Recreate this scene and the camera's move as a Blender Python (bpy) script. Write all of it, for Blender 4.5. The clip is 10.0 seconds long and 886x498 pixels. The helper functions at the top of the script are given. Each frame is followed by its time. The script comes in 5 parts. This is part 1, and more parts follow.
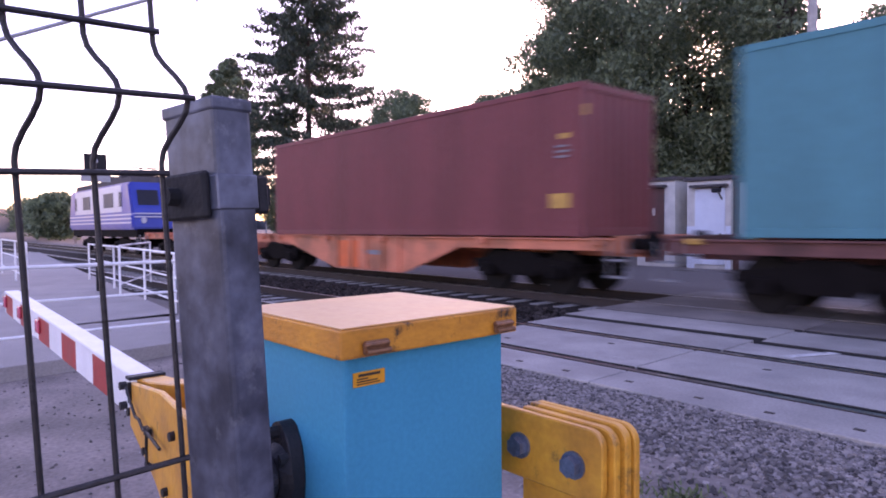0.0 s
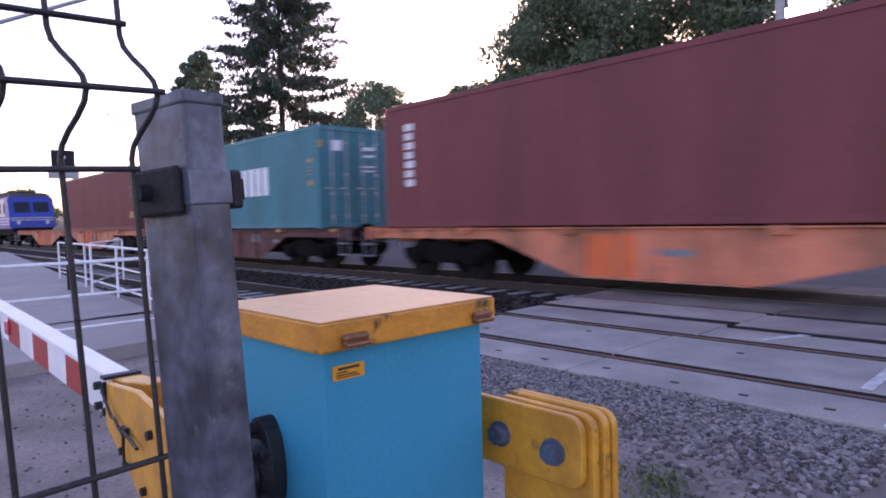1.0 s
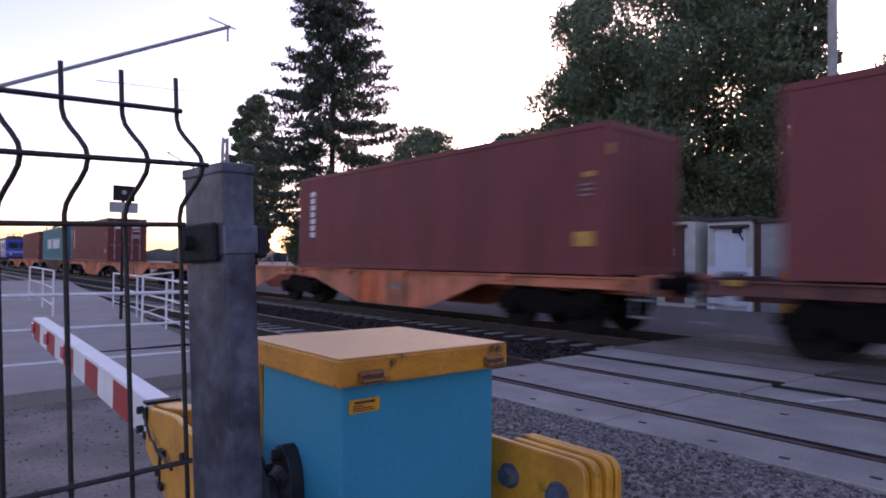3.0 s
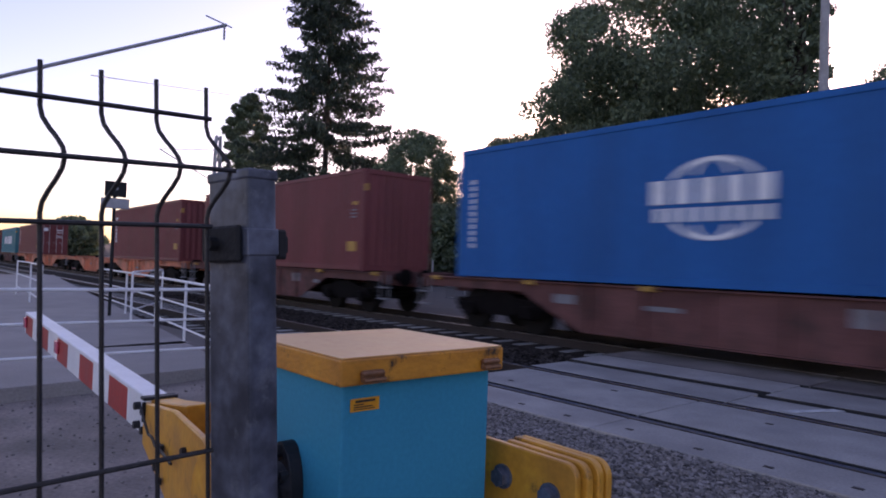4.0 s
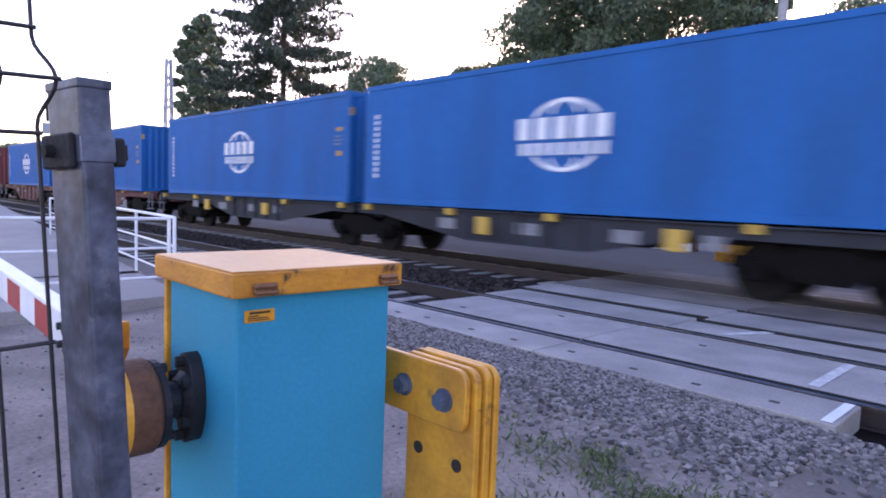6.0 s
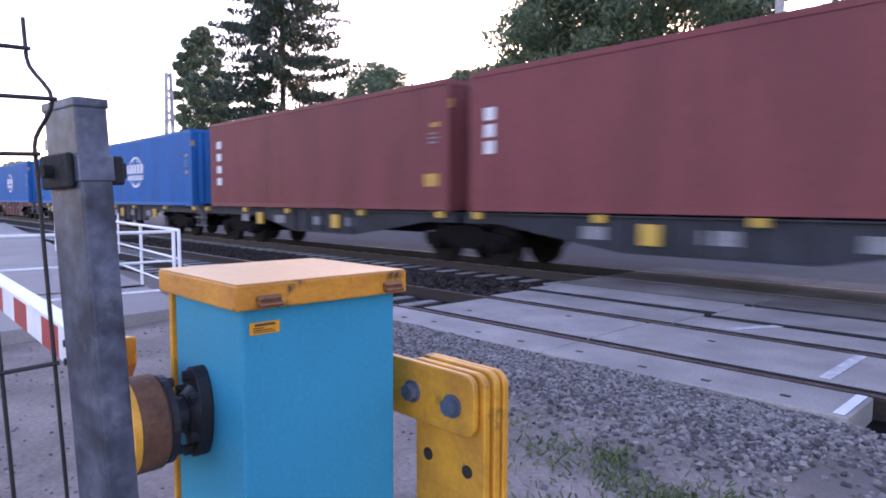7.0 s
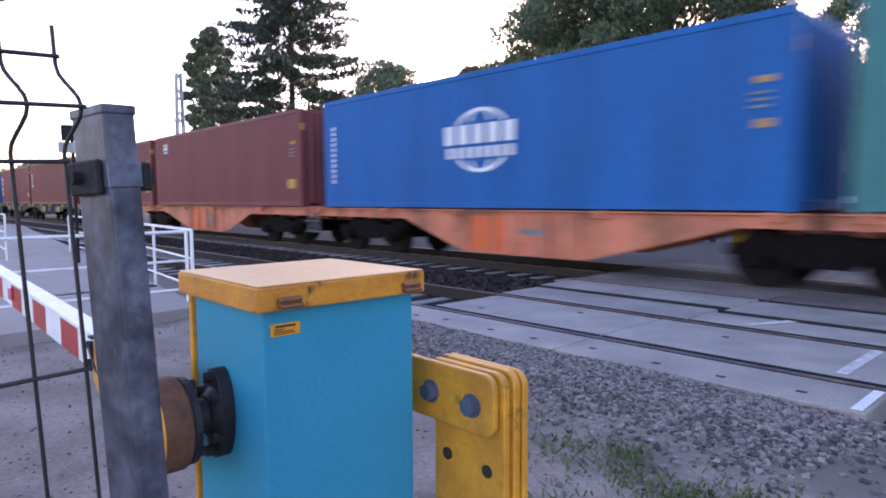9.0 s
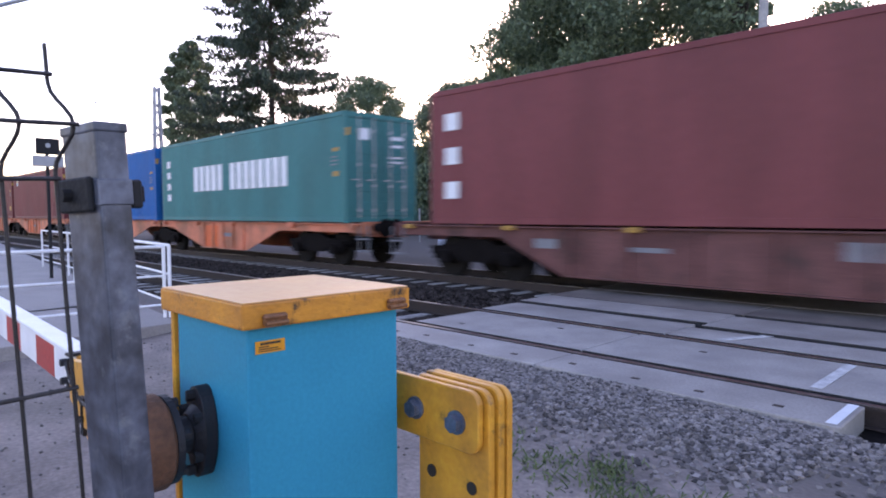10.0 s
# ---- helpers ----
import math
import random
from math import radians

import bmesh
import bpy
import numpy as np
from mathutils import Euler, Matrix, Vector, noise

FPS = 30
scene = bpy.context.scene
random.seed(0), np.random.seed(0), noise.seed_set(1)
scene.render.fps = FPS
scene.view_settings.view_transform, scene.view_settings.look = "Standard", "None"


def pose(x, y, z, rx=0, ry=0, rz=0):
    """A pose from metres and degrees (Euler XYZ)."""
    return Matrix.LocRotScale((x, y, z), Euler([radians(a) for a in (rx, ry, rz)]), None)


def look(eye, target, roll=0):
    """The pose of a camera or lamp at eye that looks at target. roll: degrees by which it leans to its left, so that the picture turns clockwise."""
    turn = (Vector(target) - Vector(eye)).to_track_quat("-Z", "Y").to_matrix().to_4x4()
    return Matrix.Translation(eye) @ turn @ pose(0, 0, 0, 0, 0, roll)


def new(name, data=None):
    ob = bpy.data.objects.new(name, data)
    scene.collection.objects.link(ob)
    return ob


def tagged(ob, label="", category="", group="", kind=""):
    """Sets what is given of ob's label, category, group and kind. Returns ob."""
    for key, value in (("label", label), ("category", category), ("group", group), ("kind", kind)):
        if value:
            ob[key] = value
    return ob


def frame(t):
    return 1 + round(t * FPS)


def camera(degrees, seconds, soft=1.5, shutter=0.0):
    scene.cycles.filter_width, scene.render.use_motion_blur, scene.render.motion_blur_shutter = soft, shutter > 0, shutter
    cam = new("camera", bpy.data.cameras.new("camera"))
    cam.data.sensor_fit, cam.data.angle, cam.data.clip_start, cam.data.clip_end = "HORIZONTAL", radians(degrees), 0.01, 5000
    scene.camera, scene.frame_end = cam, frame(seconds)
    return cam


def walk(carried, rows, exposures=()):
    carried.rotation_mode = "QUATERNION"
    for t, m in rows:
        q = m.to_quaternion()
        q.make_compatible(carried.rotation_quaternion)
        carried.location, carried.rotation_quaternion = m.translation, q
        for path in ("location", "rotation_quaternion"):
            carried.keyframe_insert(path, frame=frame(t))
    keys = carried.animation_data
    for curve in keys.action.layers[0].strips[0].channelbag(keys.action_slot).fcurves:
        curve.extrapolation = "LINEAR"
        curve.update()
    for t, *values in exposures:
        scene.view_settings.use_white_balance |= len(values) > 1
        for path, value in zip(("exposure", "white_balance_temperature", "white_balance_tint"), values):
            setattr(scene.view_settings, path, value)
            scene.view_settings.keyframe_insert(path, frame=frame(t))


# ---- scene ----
cam = camera(69.7, 10.0, 1.8, 0.38)
PATH = [
    (0, (3.374, 0.082, 1.405), (1.877, 1.407, 1.332), -0.5),
    (0.5, (3.368, 0.082, 1.403), (1.886, 1.422, 1.301), -1.5),
    (1, (3.374, 0.082, 1.405), (1.926, 1.458, 1.304), -1.5),
    (1.5, (3.385, 0.086, 1.403), (1.955, 1.483, 1.353), -1.4),
    (2, (3.401, 0.079, 1.403), (1.913, 1.415, 1.39), -1.1),
    (2.5, (3.446, 0.064, 1.411), (1.917, 1.352, 1.426), -0.2),
    (4, (3.484, 0.022, 1.415), (1.965, 1.321, 1.465), 1.9),
    (4.5, (3.499, -0.015, 1.409), (2.055, 1.368, 1.39), 1.1),
    (5, (3.534, 0.014, 1.404), (2.147, 1.453, 1.34), 2.3),
    (5.5, (3.594, 0.058, 1.403), (2.238, 1.524, 1.3), 3.0),
    (6, (3.609, 0.087, 1.397), (2.175, 1.472, 1.235), 2.1),
    (7.5, (3.606, 0.092, 1.403), (2.157, 1.463, 1.259), -0.5),
    (8, (3.605, 0.075, 1.404), (2.114, 1.401, 1.268), -0.3),
    (8.5, (3.6, 0.076, 1.402), (2.124, 1.415, 1.233), 0.1),
    (9, (3.594, 0.081, 1.406), (2.129, 1.433, 1.246), -0.4),
    (9.5, (3.59, 0.08, 1.406), (2.189, 1.5, 1.269), 0.6),
    (10, (3.592, 0.068, 1.409), (2.169, 1.468, 1.297), -0.2),
]
EXPOSURES = [
    (0, 2.48, 6650, 70), (0.5, 2.20, 6500, 58), (1.0, 2.22, 6550, 56), (1.5, 2.36, 6600, 55), (2.0, 2.24, 6650, 55), (2.5, 1.82, 6650, 55),
    (4, 1.28, 6550, 53), (4.5, 1.29, 6500, 52), (5, 1.79, 6450, 50), (5.5, 2.24, 6450, 50), (6, 2.64, 6450, 50), (7.5, 2.74, 6600, 48),
    (8.5, 2.71, 6600, 46), (9.5, 2.48, 6550, 44), (10, 2.52, 6550, 44)]
walk(cam, [(t, look(eye, target, roll)) for t, eye, target, roll in PATH], EXPOSURES)

# ---- light ----
SUN_AZ, SUN_EL = 30.0, 8.0          # degrees west of the track's normal, above the horizon
world = bpy.data.worlds.new("evening_sky")
scene.world = world
world.use_nodes = True
wn = world.node_tree.nodes
sky = wn.new("ShaderNodeTexSky")
sky.sky_type, sky.sun_disc = "NISHITA", False
sky.sun_elevation, sky.sun_rotation = radians(SUN_EL), radians(-SUN_AZ)
sky.air_density, sky.dust_density, sky.ozone_density = 1.0, 1.2, 1.5
world.node_tree.links.new(sky.outputs[0], wn["Background"].inputs[0])
wn["Background"].inputs[1].default_value = 0.15
sun_data = bpy.data.lights.new("sun", "SUN")
sun_data.energy, sun_data.angle, sun_data.color = 0.5, radians(12), (1.0, 0.82, 0.66)
sun = new("sun", sun_data)
sun.matrix_world = look((0, 0, 30), (30 * math.sin(radians(SUN_AZ)), -30 * math.cos(radians(SUN_AZ)), 30 - 30 * math.tan(radians(SUN_EL))))

# ---- helpers for materials and meshes ----
def material(name, colour, rough=0.6, metal=0.0, spread=0.25, scale=6.0, fine=60.0, bump=0.15, tint=None, streak=(1, 1, 1), random_piece=0.0):
    """A surface with stains at one scale, grain at a finer one, and relief."""
    mat = bpy.data.materials.new(name)
    mat.use_nodes = True
    nt = mat.node_tree
    b = nt.nodes["Principled BSDF"]
    b.inputs["Metallic"].default_value = metal
    tc, mp = nt.nodes.new("ShaderNodeTexCoord"), nt.nodes.new("ShaderNodeMapping")
    mp.inputs["Scale"].default_value = streak
    nt.links.new(tc.outputs["Object"], mp.inputs[0])
    big, small = nt.nodes.new("ShaderNodeTexNoise"), nt.nodes.new("ShaderNodeTexNoise")
    for n, s, d in ((big, scale, 6), (small, fine, 3)):
        n.inputs["Scale"].default_value, n.inputs["Detail"].default_value = s, d
        nt.links.new(mp.outputs[0], n.inputs["Vector"])
    ramp = nt.nodes.new("ShaderNodeValToRGB")
    dark = tint if tint else tuple(c * (1 - spread) for c in colour)
    ramp.color_ramp.elements[0].position, ramp.color_ramp.elements[1].position = 0.36, 0.64
    ramp.color_ramp.elements[0].color, ramp.color_ramp.elements[1].color = (*dark, 1), (*colour, 1)
    nt.links.new(big.outputs[0], ramp.inputs[0])
    grain = nt.nodes.new("ShaderNodeMix")
    grain.data_type, grain.blend_type = "RGBA", "OVERLAY"
    grain.inputs[0].default_value = min(0.8, spread + 0.1)
    nt.links.new(ramp.outputs[0], grain.inputs[6])
    nt.links.new(small.outputs[0], grain.inputs[7])
    out = grain.outputs[2]
    if random_piece:
        info, rr = nt.nodes.new("ShaderNodeObjectInfo"), nt.nodes.new("ShaderNodeMapRange")
        rr.inputs[3].default_value, rr.inputs[4].default_value = 1 - random_piece, 1 + random_piece
        nt.links.new(info.outputs["Random"], rr.inputs[0])
        mul = nt.nodes.new("ShaderNodeMix")
        mul.data_type, mul.blend_type = "RGBA", "MULTIPLY"
        mul.inputs[0].default_value = 1.0
        nt.links.new(out, mul.inputs[6])
        nt.links.new(rr.outputs[0], mul.inputs[7])
        out = mul.outputs[2]
    nt.links.new(out, b.inputs["Base Color"])
    rmap = nt.nodes.new("ShaderNodeMapRange")
    rmap.inputs[3].default_value, rmap.inputs[4].default_value = max(0.05, rough - 0.12), min(1, rough + 0.12)
    nt.links.new(big.outputs[0], rmap.inputs[0])
    nt.links.new(rmap.outputs[0], b.inputs["Roughness"])
    if bump:
        bp = nt.nodes.new("ShaderNodeBump")
        bp.inputs["Strength"].default_value, bp.inputs["Distance"].default_value = bump, 0.01
        nt.links.new(small.outputs[0], bp.inputs["Height"])
        nt.links.new(bp.outputs[0], b.inputs["Normal"])
    return mat


def stones_material(name, low, high, rough=0.9):
    """Loose pieces, each of its own shade."""
    mat = material(name, high, rough, 0, 0.3, 20, 90, 0.3)
    nt = mat.node_tree
    geo, ramp = nt.nodes.new("ShaderNodeNewGeometry"), nt.nodes.new("ShaderNodeValToRGB")
    ramp.color_ramp.elements[0].color, ramp.color_ramp.elements[1].color = (*low, 1), (*high, 1)
    nt.links.new(geo.outputs["Random Per Island"], ramp.inputs[0])
    nt.links.new(ramp.outputs[0], nt.nodes["Principled BSDF"].inputs["Base Color"])
    return mat


def leaf_material(name, low, high):
    """Leaves, each of its own shade, that let some light through."""
    mat = bpy.data.materials.new(name)
    mat.use_nodes = True
    nt = mat.node_tree
    b = nt.nodes["Principled BSDF"]
    geo, ramp = nt.nodes.new("ShaderNodeNewGeometry"), nt.nodes.new("ShaderNodeValToRGB")
    ramp.color_ramp.elements[0].color, ramp.color_ramp.elements[1].color = (*low, 1), (*high, 1)
    nt.links.new(geo.outputs["Random Per Island"], ramp.inputs[0])
    nt.links.new(ramp.outputs[0], b.inputs["Base Color"])
    b.inputs["Roughness"].default_value = 0.6
    tr, mix = nt.nodes.new("ShaderNodeBsdfTranslucent"), nt.nodes.new("ShaderNodeMixShader")
    nt.links.new(ramp.outputs[0], tr.inputs[0])
    mix.inputs[0].default_value = 0.3
    nt.links.new(b.outputs[0], mix.inputs[1])
    nt.links.new(tr.outputs[0], mix.inputs[2])
    nt.links.new(mix.outputs[0], nt.nodes["Material Output"].inputs[0])
    return mat


def part(name, bm, mat, parent=None, label="", m=None):
    """Links a bmesh as one mesh object, under a thing if one is given."""
    me = bpy.data.meshes.new(name)
    bm.to_mesh(me)
    bm.free()
    me.materials.append(mat)
    ob = new(name, me)
    if m is not None:
        ob.matrix_basis = m
    ob.parent = parent
    return tagged(ob, label)


def thing(name, label, category, m=None, group="", kind=""):
    ob = new(name)
    ob.empty_display_size = 0.1
    if m is not None:
        ob.matrix_basis = m
    return tagged(ob, label, category, group, kind)


def mesh_thing(name, verts, faces, mat, smooth=False):
    me = bpy.data.meshes.new(name)
    me.from_pydata(verts, [], faces)
    me.materials.append(mat)
    if smooth:
        me.shade_smooth()
    return new(name, me)


def box(bm, x0, x1, y0, y1, z0, z1, bevel=0.0, seg=1):
    made = bmesh.ops.create_cube(bm, size=1, matrix=Matrix.LocRotScale(((x0 + x1) / 2, (y0 + y1) / 2, (z0 + z1) / 2), None, (abs(x1 - x0), abs(y1 - y0), abs(z1 - z0))))
    if bevel:
        edges = list({e for v in made["verts"] for e in v.link_edges})
        bmesh.ops.bevel(bm, geom=edges, offset=bevel, segments=seg, affect="EDGES", profile=0.6)
    return bm


def rod(bm, p, q, r, seg=10, r2=None):
    p, q = Vector(p), Vector(q)
    d = q - p
    turn = d.to_track_quat("Z", "Y").to_matrix().to_4x4()
    bmesh.ops.create_cone(bm, cap_ends=True, segments=seg, radius1=r, radius2=r if r2 is None else r2, depth=d.length, matrix=Matrix.Translation((p + q) / 2) @ turn)
    return bm


def prism(bm, outline, y0, y1):
    """A plate cut to an outline in x and z, from y0 to y1."""
    a = [bm.verts.new((x, y0, z)) for x, z in outline]
    b = [bm.verts.new((x, y1, z)) for x, z in outline]
    n = len(outline)
    bm.faces.new(a)
    bm.faces.new(b[::-1])
    for i in range(n):
        bm.faces.new((a[i], b[i], b[(i + 1) % n], a[(i + 1) % n])[::-1])
    bmesh.ops.recalc_face_normals(bm, faces=bm.faces)
    return bm


def nb():
    return bmesh.new()


# ---- materials ----
GALV = material("galvanised_steel", (0.11, 0.125, 0.165), 0.42, 0.35, 0.6, 22, 70, 0.06)
BLACK_STEEL = material("dark_clamp_steel", (0.008, 0.008, 0.010), 0.8, 0.0, 0.3, 20, 120, 0.2)
FENCE = material("dark_fence_wire", (0.026, 0.023, 0.024), 0.5, 0.3, 0.3, 30, 200, 0.2)
BLUE_PAINT = material("sky_blue_paint", (0.002, 0.25, 0.38), 0.5, 0.0, 0.07, 5, 120, 0.04)
BLUE_PAINT.node_tree.nodes["Principled BSDF"].inputs["Specular IOR Level"].default_value = 0.2
YELLOW = material("worn_yellow_paint", (0.72, 0.32, 0.022), 0.45, 0.0, 0.18, 9, 70, 0.12, (0.50, 0.21, 0.02))
RUST = material("rusty_cast_iron", (0.16, 0.07, 0.035), 0.75, 0.2, 0.4, 18, 90, 0.4)
DARK_IRON = material("greasy_dark_iron", (0.014, 0.015, 0.019), 0.6, 0.2, 0.3, 20, 100, 0.3)
STICKER = material("orange_sticker", (0.75, 0.30, 0.01), 0.4, 0, 0.1, 20, 100, 0)
INK = material("black_ink", (0.03, 0.02, 0.015), 0.6, 0, 0.1, 20, 100, 0)
BRASS = material("dull_hasp_metal", (0.27, 0.12, 0.055), 0.5, 0.5, 0.3, 40, 150, 0.2)
WHITE_PAINT = material("white_paint", (0.75, 0.75, 0.76), 0.45, 0, 0.12, 8, 80, 0.06)
RED_PAINT = material("red_paint", (0.45, 0.045, 0.035), 0.45, 0, 0.2, 8, 80, 0.06)
REFLECT = material("red_reflector_plastic", (0.62, 0.10, 0.15), 0.2, 0, 0.2, 30, 120, 0.1)
CONCRETE = material("crossing_concrete", (0.345, 0.318, 0.293), 0.62, 0, 0.28, 1.6, 45, 0.25, random_piece=0.14)
# far-track slabs: dirt plus the shadow under the train, put into the colour
SHADED_DIRTY = material("shaded_dirty_concrete", (0.185, 0.158, 0.142), 0.7, 0, 0.4, 1.3, 45, 0.3, random_piece=0.12)
PAVING = material("pavement_concrete", (0.275, 0.25, 0.238), 0.75, 0, 0.2, 1.2, 40, 0.25, random_piece=0.05)
SLEEPER = material("concrete_sleeper", (0.30, 0.285, 0.27), 0.9, 0, 0.3, 5, 50, 0.3, random_piece=0.2)
RAIL = material("rail_steel_rusty", (0.04, 0.026, 0.022), 0.7, 0.2, 0.3, 10, 90, 0.2)
RAIL_TOP = material("rail_head_polished", (0.38, 0.37, 0.37), 0.33, 1.0, 0.25, 4, 60, 0.05)
BALLAST = material("ballast_bed", (0.032, 0.025, 0.022), 0.95, 0, 0.4, 4, 30, 0.8)
STONES = stones_material("ballast_stones", (0.013, 0.010, 0.009), (0.062, 0.049, 0.043))
GRAVEL = stones_material("gravel_stones", (0.04, 0.035, 0.034), (0.29, 0.255, 0.24))
MAROON = material("maroon_container_paint", (0.195, 0.054, 0.056), 0.45, 0, 0.22, 0.9, 30, 0.1, streak=(1, 1, 0.25))
CBLUE = material("blue_container_paint", (0.001, 0.115, 0.35), 0.48, 0, 0.2, 0.9, 30, 0.1, streak=(1, 1, 0.25))
CTEAL = material("teal_container_paint", (0.04, 0.20, 0.235), 0.45, 0, 0.22, 0.9, 30, 0.1, streak=(1, 1, 0.25))
GREEN_TEAL = material("green_container_paint", (0.034, 0.185, 0.185), 0.45, 0, 0.22, 0.9, 30, 0.1, streak=(1, 1, 0.25))
ORANGE_W = material("orange_wagon_paint", (0.64, 0.19, 0.10), 0.6, 0, 0.35, 1.4, 30, 0.15, (0.30, 0.10, 0.05))
BROWN_W = material("red_brown_wagon_paint", (0.16, 0.068, 0.062), 0.65, 0, 0.4, 1.5, 30, 0.15)
GREY_W = material("dark_grey_wagon_paint", (0.035, 0.038, 0.046), 0.6, 0, 0.35, 1.5, 30, 0.15)
BOGIE = material("grimy_bogie_iron", (0.010, 0.008, 0.008), 0.8, 0.2, 0.4, 5, 50, 0.4)
WHEEL = material("wheel_steel", (0.016, 0.014, 0.013), 0.75, 0.1, 0.3, 10, 60, 0.2)
ORANGE_PANEL = material("fresh_orange_panel", (0.72, 0.13, 0.03), 0.55, 0, 0.15, 3, 40, 0.05)
MARK = material("white_marking", (0.72, 0.74, 0.76), 0.6, 0, 0.12, 3, 40, 0)
FADED = material("faded_marking", (0.20, 0.205, 0.225), 0.6, 0, 0.3, 6, 40, 0)
OCHRE = material("ochre_marking", (0.50, 0.27, 0.05), 0.6, 0, 0.2, 6, 40, 0)
ROD = material("lock_rod_zinc", (0.48, 0.47, 0.47), 0.5, 0.3, 0.25, 6, 60, 0.05)
YMARK = material("yellow_marking", (0.55, 0.33, 0.05), 0.6, 0, 0.12, 3, 40, 0)
LOCO_BLUE = material("locomotive_blue", (0.02, 0.05, 0.36), 0.35, 0, 0.15, 1, 30, 0.05)
LOCO_WHITE = material("locomotive_pale_grey", (0.55, 0.55, 0.62), 0.4, 0, 0.12, 1, 30, 0.05)
LOCO_GLASS = material("dark_window_glass", (0.06, 0.065, 0.09), 0.45, 0, 0.1, 1, 30, 0)
LOCO_GLASS.node_tree.nodes["Principled BSDF"].inputs["Specular IOR Level"].default_value = 0.2
BARK = material("tree_bark", (0.07, 0.055, 0.045), 0.9, 0, 0.4, 3, 25, 0.7, streak=(1, 1, 0.2))
NEEDLES = leaf_material("spruce_needles", (0.03, 0.05, 0.035), (0.07, 0.10, 0.06))
LEAVES = leaf_material("green_leaves", (0.085, 0.125, 0.075), (0.18, 0.24, 0.13))
GRASS = leaf_material("weed_blades", (0.05, 0.09, 0.03), (0.16, 0.20, 0.08))
PLASTER = material("cream_hut_plaster", (0.68, 0.65, 0.58), 0.85, 0, 0.15, 3, 40, 0.15)
HUT_BROWN = material("brown_hut_paint", (0.12, 0.05, 0.04), 0.6, 0, 0.2, 3, 40, 0.1)
CABINET = material("grey_green_plaster", (0.40, 0.41, 0.39), 0.85, 0, 0.15, 3, 40, 0.15)
ROOFING = material("dark_roofing", (0.07, 0.06, 0.06), 0.85, 0, 0.3, 3, 40, 0.3)
POLE_CON = material("pole_concrete", (0.36, 0.35, 0.34), 0.85, 0, 0.2, 4, 40, 0.2)
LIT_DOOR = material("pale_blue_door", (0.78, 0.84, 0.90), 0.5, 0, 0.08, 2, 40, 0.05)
SIGN_GREY = material("sign_back_grey", (0.35, 0.36, 0.38), 0.5, 0.3, 0.15, 5, 60, 0.05)
ASPHALT = material("grey_road_surface", (0.12, 0.114, 0.108), 0.9, 0, 0.25, 2, 60, 0.4)

for paint, gloss in ((MAROON, 0.16), (CBLUE, 0.16), (CTEAL, 0.16), (GREEN_TEAL, 0.16), (BOGIE, 0.08), (WHEEL, 0.08), (GREY_W, 0.15), (BROWN_W, 0.15), (BALLAST, 0.1), (STONES, 0.15)):
    paint.node_tree.nodes["Principled BSDF"].inputs["Specular IOR Level"].default_value = gloss


